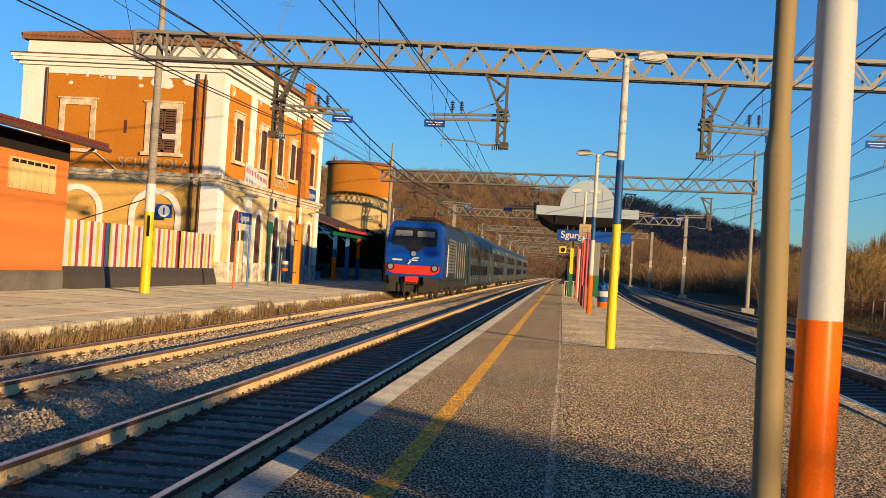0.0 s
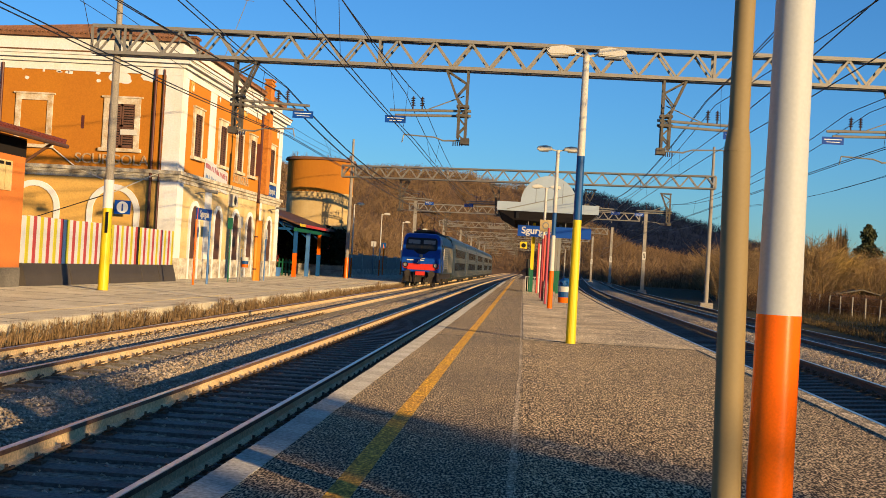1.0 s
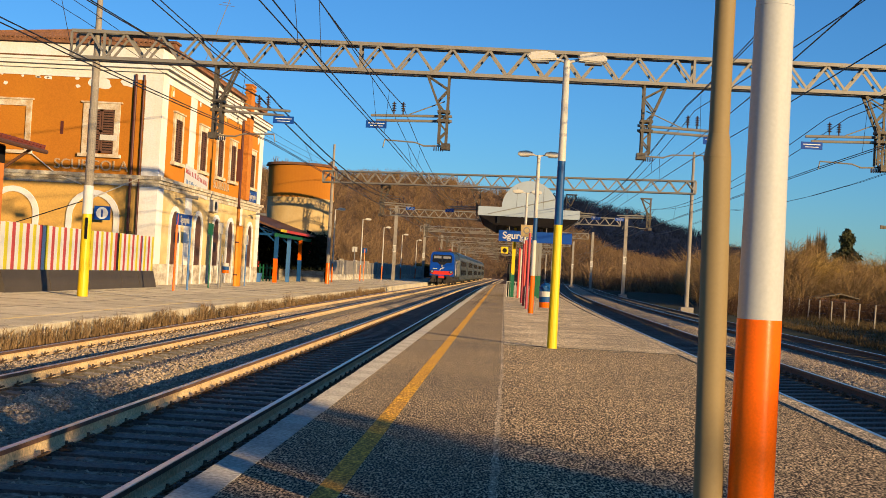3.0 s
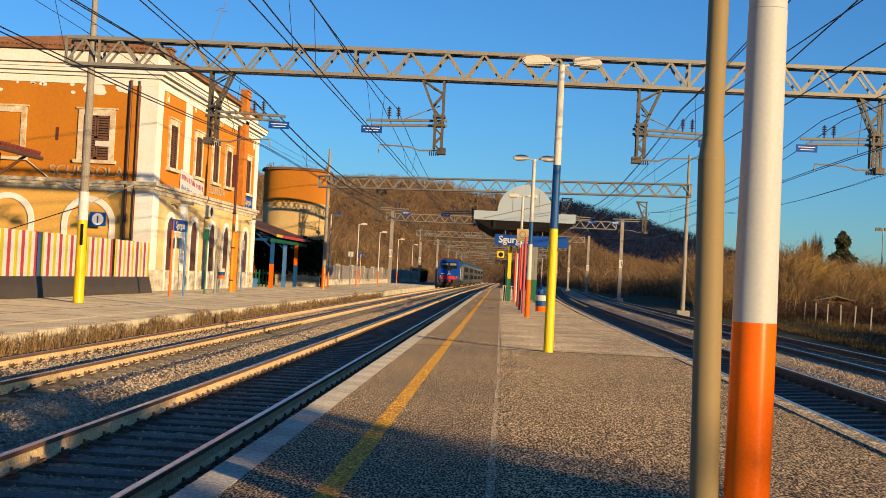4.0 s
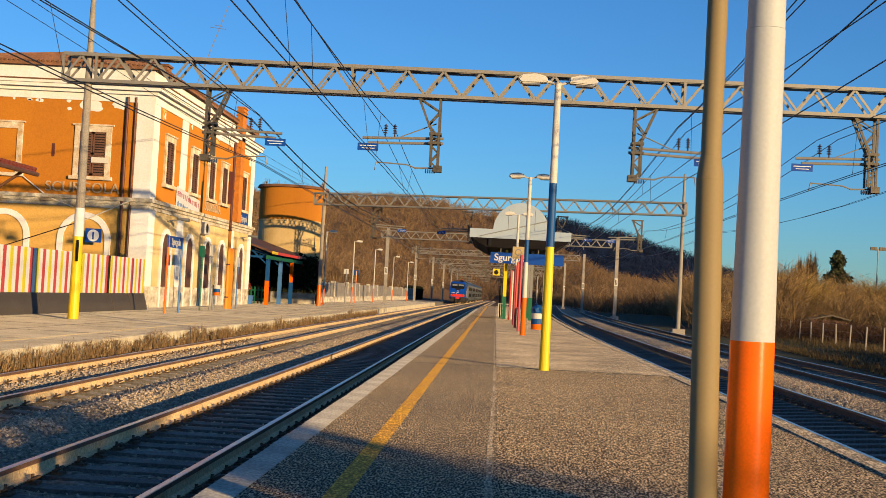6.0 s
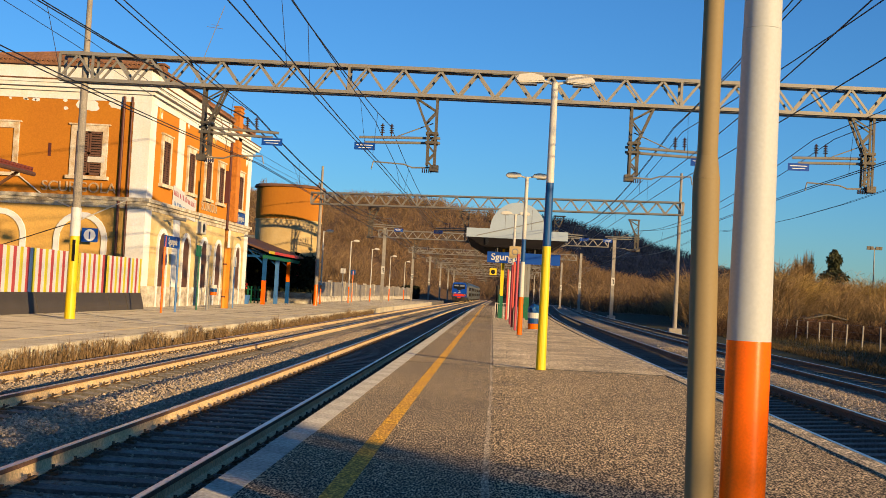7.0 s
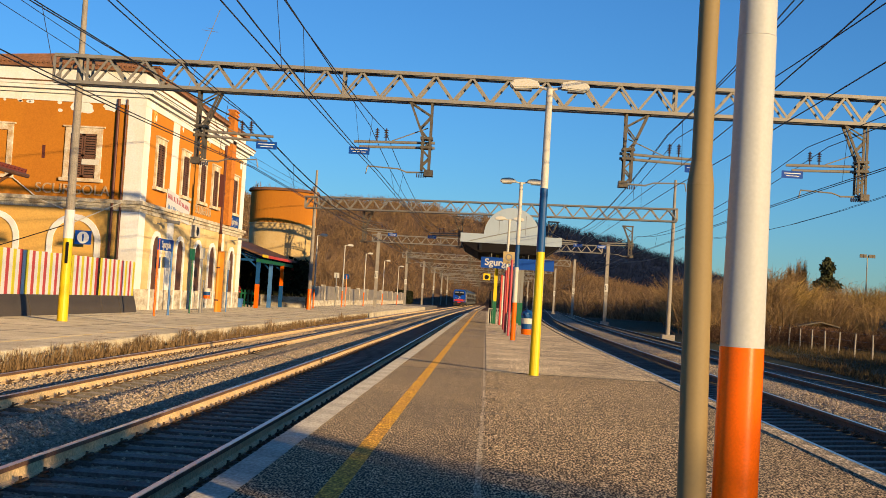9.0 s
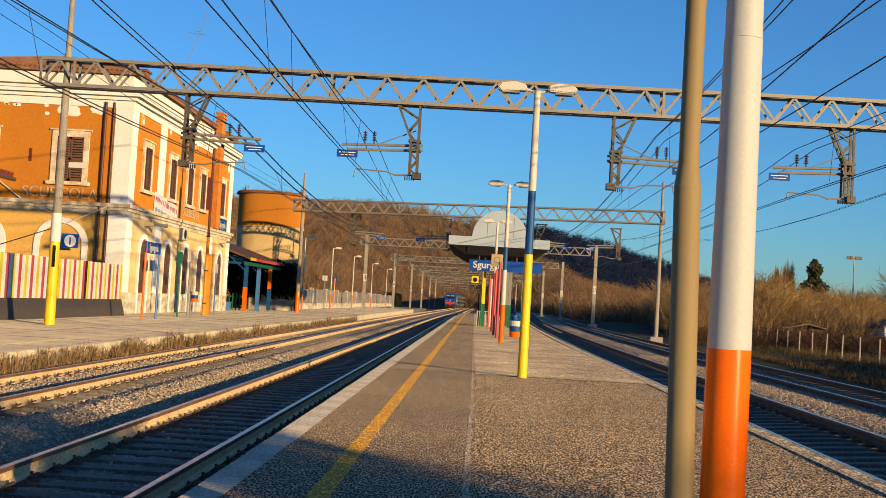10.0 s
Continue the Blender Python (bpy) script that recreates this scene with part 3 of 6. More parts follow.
def make_ballast(x0, x1, ridge, bend, label, seed, centres):
    rng = random.Random(seed)
    v, f = [], []
    ys = [7 + 0.1 * i for i in range(330)] + [40 + 0.5 * i for i in range(1, 160)] + [120 + 6 * i for i in range(1, 62)]
    n = int((x1 - x0) / 0.11)
    for y in ys:
        for i in range(n + 1):
            x = x0 + (x1 - x0) * i / n
            edge = min(1, i / 4, (n - i) / 4)
            z = -0.475 + 0.035 * noise.noise((x * 9, y * 9, seed)) + 0.02 * noise.noise((x * 3, y * 3, seed)) - 0.2 * (1 - edge)
            z += sum(c[2] * math.exp(-((x - c[0]) / c[1]) ** 2) for c in ridge)
            v.append((x + (drift(y) if bend else veer(y)), y, z))
    for j in range(len(ys) - 1):
        for i in range(n):
            k = j * (n + 1) + i
            f.append((k, k + 1, k + n + 2, k + n + 1))
    tagged(raw("ballast_bed", v, f, M["ballast"], None, label, "ballast"), kind="structure")
    v, f = [], []
    for _ in range(60000):
        y = 8 + 46 * rng.random() ** 1.5
        x = rng.uniform(x0 + 0.3, x1 - 0.3)
        if min(abs(x - c) for c in centres) < 1.25 and rng.random() < (0.3 if x < -6.2 else 0.9):
            continue
        z = -0.465 + sum(c[2] * math.exp(-((x - c[0]) / c[1]) ** 2) for c in ridge)
        s = rng.uniform(0.014, 0.031)
        k = len(v)
        for dx, dy, dz in ((1, 0, 0), (-1, 0.2, 0), (0, 1, 0.1), (0.1, -1, 0), (0.1, 0, 0.62), (0, 0, -0.8)):
            v.append((x + bend * drift(y) + s * (dx + rng.uniform(-.35, .35)), y + s * (dy + rng.uniform(-.35, .35)), z + s * (dz + rng.uniform(-.3, .3))))
        for q in ((0, 2, 4), (2, 1, 4), (1, 3, 4), (3, 0, 4), (2, 0, 5), (1, 2, 5), (3, 1, 5), (0, 3, 5)):
            f.append(tuple(k + j for j in q))
    raw("ballast_stones", v, f, M["stone"], None, "loose grey-brown crushed ballast stones", "ballast")


# ------------------------------------------------------------------ catenary
def insulator(parent, x, z, up=1, h=0.42):
    bm = bmesh.new()
    rod((x, 0, z), (x, 0, z + up * h), 0.022, bm, 6)
    for i in range(4):
        zz = z + up * (0.12 + i * 0.075)
        rod((x, 0, zz), (x, 0, zz + up * 0.035), 0.085, bm, 8, 0.035)
    return part("insulator", bm, M["insul"], parent, "brown ribbed insulator")


def make_drop(parent, x, toward, plate=True):
    """The lattice post that hangs from the beam and holds the wires of one track. toward: -1 or 1."""
    d = bmesh.new()
    def inner(z):
        return x + toward * (0.24 if z < 6.7 else 0.24 + 0.48 * (z - 6.7) / 1.15)
    for yy in (-0.18, 0.18):
        bar((x, yy, 7.85), (x, yy, 5.5), 0.075, 0.06, d)
        bar((inner(7.85), yy, 7.85), (inner(6.7), yy, 6.7), 0.075, 0.06, d)
        bar((inner(6.7), yy, 6.7), (inner(5.6), yy, 5.6), 0.075, 0.06, d)
        z, k = 7.8, 0
        while z > 5.75:
            z2 = z - (0.42 if z > 6.7 else 0.26)
            if k % 2:
                bar((x, yy, z), (inner(z2), yy, z2), 0.045, 0.03, d)
            else:
                bar((inner(z), yy, z), (x, yy, z2), 0.045, 0.03, d)
            z, k = z2, k + 1
    for z in (6.35, 6.65, 7.83):
        box(min(x, inner(z)) - 0.08, max(x, inner(z)) + 0.08, -0.22, 0.22, z - 0.04, z + 0.04, d)
    box(x - 0.14, x + 0.14, -0.2, 0.2, 5.42, 5.62, d)
    drop = part("drop_post", d, M["galv_dark"], parent, "grey lattice drop post")
    a = bmesh.new()
    for dz in (0.0, -0.16):
        rod((x - 0.15 * toward, 0, 6.52 + dz), (x + toward * (2.5 + dz * 1.2), 0, 6.44 + dz), 0.045, a, 8)
    rod((x + 0.1 * toward, 0, 7.0), (x + 1.25 * toward, 0, 6.52), 0.02, a, 6)
    part("arm", a, M["galv"], drop, "galvanised tube arm")
    for k in (1.45, 1.75):
        insulator(drop, x + toward * k, 6.5)
    r = bmesh.new()
    rod((x + 0.05 * toward, 0, 5.55), (x + 0.75 * toward, 0, 5.52), 0.03, r, 6)
    rod((x + 0.7 * toward, 0, 5.52), (x + 1.0 * toward, 0, 5.62), 0.025, r, 6)
    rod((x + 1.0 * toward, 0, 5.62), (x + 2.0 * toward, 0, 5.66), 0.025, r, 6)
    rod((x + 2.0 * toward, 0, 5.66), (x + 2.05 * toward, 0, 5.4), 0.02, r, 6)
    part("registration_arm", r, M["galv"], drop)
    h = bmesh.new()
    for i in range(5):
        rod((x + toward * (0.08 + 0.07 * i), 0, 5.44), (x + toward * (0.11 + 0.07 * i), 0, 5.44), 0.07, h, 8)
    part("insulator", h, M["insul"], drop, "brown ribbed insulator")
    if not plate:
        return
    part("plate", box(x + toward * 2.3 - 0.34, x + toward * 2.3 + 0.34, -0.06, -0.045, 6.02, 6.26), M["sign_blue"], drop, "blue enamel warning plate")
    part("mark", box(x + toward * 2.3 - 0.27, x + toward * 2.3 + 0.27, -0.066, -0.061, 6.165, 6.19), M["panel"], drop)
    part("mark", box(x + toward * 2.3 - 0.2, x + toward * 2.3 + 0.22, -0.066, -0.061, 6.085, 6.105), M["panel"], drop)


def make_gantry(y, xl, xr, drops, round_mast=True, label="", skew=0.0, painted=False):
    """A portal over all tracks: two masts, a lattice beam, and a drop post for each track."""
    g = thing("catenary_gantry", label, "gantry", pose(0, y, 0), group="gantries over the tracks")
    top = [((xl, 0), "mast"), ((xr, skew), "mast")]
    for (x, dy), nm in top:
        if round_mast:
            bm = rod((x, dy, -0.75), (x, dy, 7.8), 0.165, None, 14, 0.12)
            rod((x, dy, 7.8), (x + 0.0, dy, 10.8), 0.115, bm, 12, 0.085)
            mast = part("mast", bm, M["mastc"], g, "grey round concrete mast", smooth=False)
            if not painted and x < 0:
                part("paint_band", rod((x, dy, -0.02), (x, dy, 1.6), 0.172, None, 20, 0.162), M["orange"], mast, "orange painted band")
            if painted and x < 0:
                part("paint_band", rod((x, dy, -0.02), (x, dy, 2.72), 0.172, None, 20, 0.158), M["yellow"], mast, "yellow painted band")
                part("paint_band", rod((x, dy, 2.722), (x, dy, 3.66), 0.166, None, 20, 0.162), M["panel"], mast, "white painted band")
                part("mast_plate", box(x + 0.02, x + 0.1, dy - 0.2, dy - 0.165, 1.9, 2.6), M["black"], mast)
        else:
            bm = box(x - 0.19, x + 0.19, dy - 0.22, dy + 0.22, -0.75, 9.0)
            mast = part("mast", bm, M["mastc"], g, "grey concrete mast")
            part("plate", box(x - 0.2, x + 0.2, dy - 0.26, dy - 0.23, 3.4, 4.3), M["white"], mast, "white plate with two bars")
            for k in (-0.08, 0.08):
                part("mark", box(x + k - 0.03, x + k + 0.03, dy - 0.268, dy - 0.262, 3.55, 4.15), M["black"], mast)
    part("plinth", box(xr - 0.45, xr + 0.45, skew - 0.45, skew + 0.45, -0.76, -0.12, None, 0.03), M["mastc"], g, "square concrete plinth")
    step = 1.195
    x0 = xl - 0.775
    n = int((xr + 0.3 - x0) / step)
    x1 = x0 + n * step
    def yy(x):
        return skew * (x - xl) / (xr - xl)
    for z, nm in ((7.86, "bottom_chord"), (8.72, "top_chord")):
        for off in (-0.26, 0.26):
            bm = bmesh.new()
            bar((x0, yy(x0) + off, z), (x1, yy(x1) + off, z), 0.11, 0.10, bm)
            bar((x0, yy(x0) + off * 0.72, z + (0.05 if z > 8 else -0.05)), (x1, yy(x1) + off * 0.72, z + (0.05 if z > 8 else -0.05)), 0.025, 0.14, bm)
            part(nm, bm, M["galv"], g)
    up = mesh_of("brace", bar((0, 0, 7.9), (step / 2, skew * step / 2 / (xr - xl), 8.68), 0.075, 0.03), M["galv"])
    down = mesh_of("brace", bar((step / 2, skew * step / 2 / (xr - xl), 8.68), (step, skew * step / (xr - xl), 7.9), 0.075, 0.03), M["galv"])
    for i in range(n):
        x = x0 + i * step
        for off in (-0.26, 0.26):
            part("brace", up, None, g, at=(x, yy(x) + off, 0))
            part("brace", down, None, g, at=(x, yy(x) + off, 0))
    post = mesh_of("upright", bar((0, 0, 7.88), (0, 0, 8.7), 0.08, 0.06), M["galv"])
    for x in (x0, x0 + 1.1, x0 + step * (n // 3), x0 + step * (2 * n // 3), x1):
        for off in (-0.27, 0.27):
            part("upright", post, None, g, at=(x, yy(x) + off, 0))
    wind = mesh_of("wind_brace", bar((0, -0.26, 8.74), (step, yy(x0 + step) - yy(x0) + 0.26, 8.74), 0.05, 0.02), M["galv_dark"])
    for i in range(n):
        x = x0 + i * step
        part("wind_brace", wind, None, g, at=(x, yy(x), 0))
    for x, s in drops:
        make_drop(g, x, s, round_mast)
    return g


def make_wires(carriers, contact, bend, spots, label):
    """Carrier and contact wires over one track, sagging from portal to portal: (across, height, slant and sag of the first span)."""
    t = thing("overhead_line", label, "overhead wires", group="overhead wires")
    def curve(name, pts, r, parent):
        cu = bpy.data.curves.new(name, "CURVE")
        cu.dimensions, cu.bevel_depth, cu.bevel_resolution = "3D", r, 1
        sp = cu.splines.new("POLY")
        sp.points.add(len(pts) - 1)
        for p, q in zip(sp.points, pts):
            p.co = (*q, 1)
        tmp = new("tmp", cu)
        me = bpy.data.meshes.new_from_object(tmp.evaluated_get(bpy.context.evaluated_depsgraph_get()))
        bpy.data.objects.remove(tmp)
        me.materials.clear()
        me.materials.append(M["wire"])
        return part(name, me, None, parent)
    def run(x0, z0, slant, sag, later):
        pts = []
        for j, (a, b) in enumerate(zip(spots, spots[1:])):
            for i in range(12):
                u = i / 12
                y = a + (b - a) * u
                x = x0 + bend * drift(y) + (slant * (b - y) if j == 0 else 0.0)
                pts.append((x, y, z0 - (sag if j == 0 else later) * 4 * u * (1 - u)))
        return pts
    for (ca, cb) in zip(carriers, contact):
        car, con, dr = run(*ca, 0.9), run(*cb, 0.03), bmesh.new()
        for i in range(2, len(car), 3):
            if car[i][1] < 200 and abs(car[i][0] - con[i][0]) < 0.45:
                rod(car[i], con[i], 0.006, dr, 4)
        curve("carrier_wire", car, 0.0125, t)
        curve("contact_wire", con, 0.0115, t)
        tagged(part("dropper", dr, M["wire"], t), kind="stuff")
    for ca in carriers[len(contact):]:
        curve("carrier_wire", run(*ca, 0.9), 0.0125, t)


def make_feeder(x, z, label, slant=0.0):
    t = thing("feeder_line", label, "overhead wires", group="overhead wires")
    ring = [(0.010 * math.cos(math.pi * i / 3), 0.010 * math.sin(math.pi * i / 3)) for i in range(6)]
    sag = 0.3 if slant else 0.6
    for dx, dz in ((-0.25, 0.0), (0.25, 0.15)):
        pts = []
        for a, b in ((-14, 38.4), (38.4, 91), (91, 143.6), (143.6, 196), (196, 301)):
            for i in range(6):
                u = i / 6
                aside = slant * (b - a) * (1 - u) if a < 0 else 0.0
                pts.append((x + dx + aside, a + (b - a) * u, z + dz - sag * 4 * u * (1 - u)))
        part("wire", sweep(ring, pts), M["wire"], t)


# ------------------------------------------------------------------ station building
def arch(cx, half, z0, zs, n=12):
    """An outline with a round head: (across, up)."""
    pts = [(cx - half, z0), (cx + half, z0), (cx + half, zs)]
    pts += [(cx + half * math.cos(math.pi * i / n), zs + half * math.sin(math.pi * i / n)) for i in range(1, n)]
    return pts + [(cx - half, zs)]


def arch_ring(cx, half, w, z0, zs, axis, lo, hi, n=14):
    bm = bmesh.new()
    def ring(r, h):
        pts = [(cx + r, z0)] + [(cx + r * math.cos(math.pi * i / n), zs + r * math.sin(math.pi * i / n)) for i in range(n + 1)] + [(cx - r, z0)]
        return [bm.verts.new((p[0], h, p[1]) if axis == "y" else (h, p[0], p[1])) for p in pts]
    a, b, c, d = ring(half, lo), ring(half + w, lo), ring(half, hi), ring(half + w, hi)
    for i in range(len(a) - 1):
        bm.faces.new((a[i], a[i + 1], b[i + 1], b[i]))
        bm.faces.new((c[i], d[i], d[i + 1], c[i + 1]))
        bm.faces.new((a[i], c[i], c[i + 1], a[i + 1]))
        bm.faces.new((b[i], b[i + 1], d[i + 1], d[i]))
    for i in (0, len(a) - 1):
        bm.faces.new((a[i], b[i], d[i], c[i]))
    return bm


X0, X1, Y0, Y1 = -27.6, -17.2, 57.3, 81.6


SLATS = {}


def wall_window(st, axis, c, plane, z0=6.35, z1=8.5, half=0.62, shut=True, ajar=0.0):
    """A window with moulded surround and louvred shutters, on the wall that faces -y ('y') or +x ('x')."""
    def bx(a0, a1, d0, d1, zz0, zz1, bm=None):
        if axis == "y":
            return box(a0, a1, plane - d1, plane - d0, zz0, zz1, bm)
        return box(plane + d0, plane + d1, a0, a1, zz0, zz1, bm)
    w = part("window", bx(c - half, c + half, 0.0, 0.02, z0, z1), M["dark"] if shut else M["ochre"], st)
    fr = bmesh.new()
    bx(c - half - 0.26, c - half, 0.0, 0.1, z0 - 0.05, z1 + 0.3, fr)
    bx(c + half, c + half + 0.26, 0.0, 0.1, z0 - 0.05, z1 + 0.3, fr)
    bx(c - half, c + half, 0.0, 0.1, z1, z1 + 0.3, fr)
    bx(c - half - 0.36, c + half + 0.36, 0.0, 0.16, z1 + 0.3, z1 + 0.38, fr)
    part("window_frame", fr, M["worn"], w, "chipped cream moulding")
    sill = bmesh.new()
    bx(c - half - 0.4, c + half + 0.4, 0.0, 0.22, z0 - 0.22, z0 - 0.05, sill)
    part("window_sill", sill, M["worn"], w)
    if shut:
        for s in (-1, 1):
            lf = bmesh.new()
            a0, a1 = (c - half, c - 0.02) if s < 0 else (c + 0.02, c + half)
            bx(a0, a0 + 0.07, 0.03, 0.08, z0, z1, lf)
            bx(a1 - 0.07, a1, 0.03, 0.08, z0, z1, lf)
            for zz in (z0, (z0 + z1) / 2 - 0.05, z1 - 0.1):
                bx(a0, a1, 0.03, 0.08, zz, zz + 0.1, lf)
            k = 16
            if (axis, half) not in SLATS:
                w_ = half - 0.14
                SLATS[(axis, half)] = mesh_of("slat", box(-w_ / 2, w_ / 2, -0.065, -0.035, 0, 0.075) if axis == "y" else box(0.035, 0.065, -w_ / 2, w_ / 2, 0, 0.075), M["shutter"])
            for i in range(k):
                zz = z0 + 0.06 + (z1 - z0 - 0.16) * i / k
                c_ = (a0 + a1) / 2
                part("slat", SLATS[(axis, half)], None, w, at=pose(c_, plane, zz) if axis == "y" else pose(plane, c_, zz))
            part("shutter", lf, M["shutter"], w, "closed brown louvred shutter")


def make_station():
    st = thing("station_building", "two-storey orange and cream plastered station building with a tiled hip roof", "building", (0, 0, 0))
    up = part("wall", box(X0, X1, Y0, Y1, 4.95, 10.3), M["ochre"], st, "peeling orange plaster of the upper storey")
    part("wall", box(X0, X1, Y0, Y1, -0.75, 4.95), M["plaster_y"], st, "faded yellow plaster of the ground storey")
    # cornice, string course, plinth
    for z0, z1, o in ((10.05, 10.42, 0.05), (10.42, 10.6, 0.2), (10.6, 10.78, 0.42), (10.78, 10.92, 0.5)):
        part("cornice", box(X0 - o, X1 + o, Y0 - o, Y1 + o, z0, z1), M["cream"], st, "projecting cream cornice")
    ct = bmesh.new()
    box(X0 - 0.54, X1 + 0.54, Y0 - 0.54, Y1 + 0.54, 10.92, 10.985, ct)
    part("cornice_tiles", ct, M["tile"], st, "thin row of roof tiles on the cornice")
    part("attic", box(X0 + 0.1, X1 - 0.1, Y0 + 0.1, Y1 - 0.1, 10.9, 11.85), M["cream"], st, "cream attic wall")
    band = bmesh.new()
    for z0, z1, o in ((4.8, 5.0, 0.06), (5.0, 5.16, 0.14), (5.16, 5.34, 0.24)):
        box(X0 - o, X1 + o, Y0 - o, Y1 + o, z0, z1, band)
    part("string_course", band, M["stained"], st, "stained cream string course")
    part("plinth", box(X0 - 0.07, X1 + 0.07, Y0 - 0.07, Y1 + 0.07, -0.7, 1.05), M["stained"], st, "worn stone plinth")
    # hip roof with rows of tiles
    ex0, ex1, ey0, ey1, ez = X0 - 0.15, X1 + 0.15, Y0 - 0.15, Y1 + 0.15, 11.86
    cx, hw, rz = (ex0 + ex1) / 2, (ex1 - ex0) / 2, 13.3
    bm = bmesh.new()
    v = [bm.verts.new(p) for p in ((ex0, ey0, ez), (ex1, ey0, ez), (ex1, ey1, ez), (ex0, ey1, ez), (cx, ey0 + hw, rz), (cx, ey1 - hw, rz), (ex0, ey0, ez - 0.16), (ex1, ey0, ez - 0.16), (ex1, ey1, ez - 0.16), (ex0, ey1, ez - 0.16))]
    for q in ((0, 1, 4), (1, 2, 5, 4), (2, 3, 5), (3, 0, 4, 5), (6, 7, 1, 0), (7, 8, 2, 1), (8, 9, 3, 2), (9, 6, 0, 3), (9, 8, 7, 6)):
        bm.faces.new([v[i] for i in q])
    roof = part("roof", bm, M["tile"], st, "weathered terracotta roof")
    tb = bmesh.new()
    k = int((ex1 - ex0) / 0.24)
    for i in range(k):
        x = ex0 + 0.12 + 0.24 * i
        u = 1 - abs(x - cx) / hw
        rod((x, ey0 - 0.04, ez + 0.03), (x, ey0 + hw * u, ez + (rz - ez) * u + 0.03), 0.07, tb, 6)
    k = int((ey1 - ey0) / 0.24)
    for i in range(k):
        y = ey0 + 0.12 + 0.24 * i
        u = min(1, (y - ey0) / hw, (ey1 - y) / hw)
        rod((ex1 + 0.04, y, ez + 0.03), (ex1 - hw * u, y, ez + (rz - ez) * u + 0.03), 0.07, tb, 6)
    tagged(part("roof_tiles", tb, M["tile"], roof), kind="stuff")
    for a, b in (((ex0, ey0, ez), (cx, ey0 + hw, rz)), ((ex1, ey0, ez), (cx, ey0 + hw, rz)), ((cx, ey0 + hw, rz), (cx, ey1 - hw, rz))):
        part("ridge", rod(Vector(a) + Vector((0, 0, 0.06)), Vector(b) + Vector((0, 0, 0.06)), 0.12, None, 8), M["tile"], roof)
    # corner pilasters
    for x0, x1, y0, y1 in ((X0 - 0.04, X0 + 1.25, Y0 - 0.05, Y0 + 0.5), (X1 - 0.85, X1 + 0.05, Y0 - 0.05, Y0 + 1.0), (X1 - 0.4, X1 + 0.05, Y1 - 1.1, Y1 + 0.04), (X1 - 0.4, X1 + 0.045, 62.5, 63.8), (X1 - 0.4, X1 + 0.045, 74.9, 76.2)):
        part("pilaster", box(x0, x1, y0, y1, 0, 4.82), M["cream"], st, "cream corner pilaster")
        part("pilaster", box(x0 + 0.02, x1 - 0.015, y0 + 0.015, y1 - 0.02, 5.33, 10.1), M["cream"], st, "cream corner pilaster")
    # end wall: blind window, shuttered window, two arches
    wall_window(st, "y", -24.62, Y0, half=0.68, shut=False)
    wall_window(st, "y", -20.15, Y0, half=0.66)
    part("hanging_cloth", box(-20.15, -19.3, Y0 - 0.16, Y0 - 0.11, 6.98, 7.25), M["white"], st, "white rag caught on the shutter")
    for cx_, half in ((-24.35, 1.05), (-20.3, 1.05)):
        part("arch_panel", prism(arch(cx_, half, 0.0, 3.2), "y", Y0 - 0.02, Y0 + 0.05), M["plaster_y"], st)
        part("arch_surround", arch_ring(cx_, half, 0.28, 0.0, 3.2, "y", Y0 - 0.1, Y0), M["cream"], st, "cream arched surround")
    # patches where the plaster fell
    rng = random.Random(3)
    def patch(name, cx_, cz, rx, rz_, m, n=16):
        pts = [(cx_ + rx * math.cos(6.283 * i / n) * rng.uniform(0.7, 1.15), cz + rz_ * math.sin(6.283 * i / n) * rng.uniform(0.7, 1.15)) for i in range(n)]
        part(name, prism(pts, "y", Y0 - 0.012, Y0 + 0.01), m, st)
    patch("bare_patch", -20.35, 9.8, 0.62, 0.34, M["cream"])
    for cx_, cz in ((-23.5, 10.0), (-22.9, 9.95), (-25.3, 10.1), (-21.5, 10.0), (-21.45, 9.6), (-25.1, 9.6)):
        patch("bare_patch", cx_, cz, 0.12, 0.1, M["cream"], 9)
    patch("bare_patch", -18.9, 9.9, 0.4, 0.25, M["cream"])
    part("niche", box(-22.2, -22.05, Y0 - 0.02, Y0 + 0.02, 7.2, 7.85), M["pipe"], st)
    for x in (-26.3, -18.5):
        part("drainpipe", rod((x, Y0 - 0.13, 0.0), (x, Y0 - 0.13, 10.3), 0.075, None, 10), M["pipe"], st, "dark red drainpipe")
    part("drainpipe", rod((-18.1, Y0 - 0.1, 0.0), (-18.1, Y0 - 0.1, 10.3), 0.05, None, 8), M["pipe"], st)
    lettering("lettering", "SCURGOLA", 0.72, pose(-20.55, Y0 - 0.03, 5.5), st, M["letter"], 0.03, "raised weathered station name", 0.0)
    for a, b in (((-24, Y0 - .12, 6.5), (-22.2, Y0 - .12, 5.2)), ((-22.2, Y0 - .12, 5.2), (-20.9, Y0 - .12, 4.75)), ((-20.3, Y0 - .3, 4.1), (-18.0, Y0 - .3, 5.2))):
        part("cable", rod(a, b, 0.03, None, 5), M["white"], st, "slack pale cable along the wall")
    part("cable", rod((-26.0, Y0 - .3, 2.0), (-20.3, Y0 - .3, 4.1), 0.025, None, 5), M["black"], st)
    # track side: five shuttered windows, arched doors
    for y in (60.3, 65.4, 69.4, 72.7, 78.4):
        wall_window(st, "x", y, X1, half=0.62)
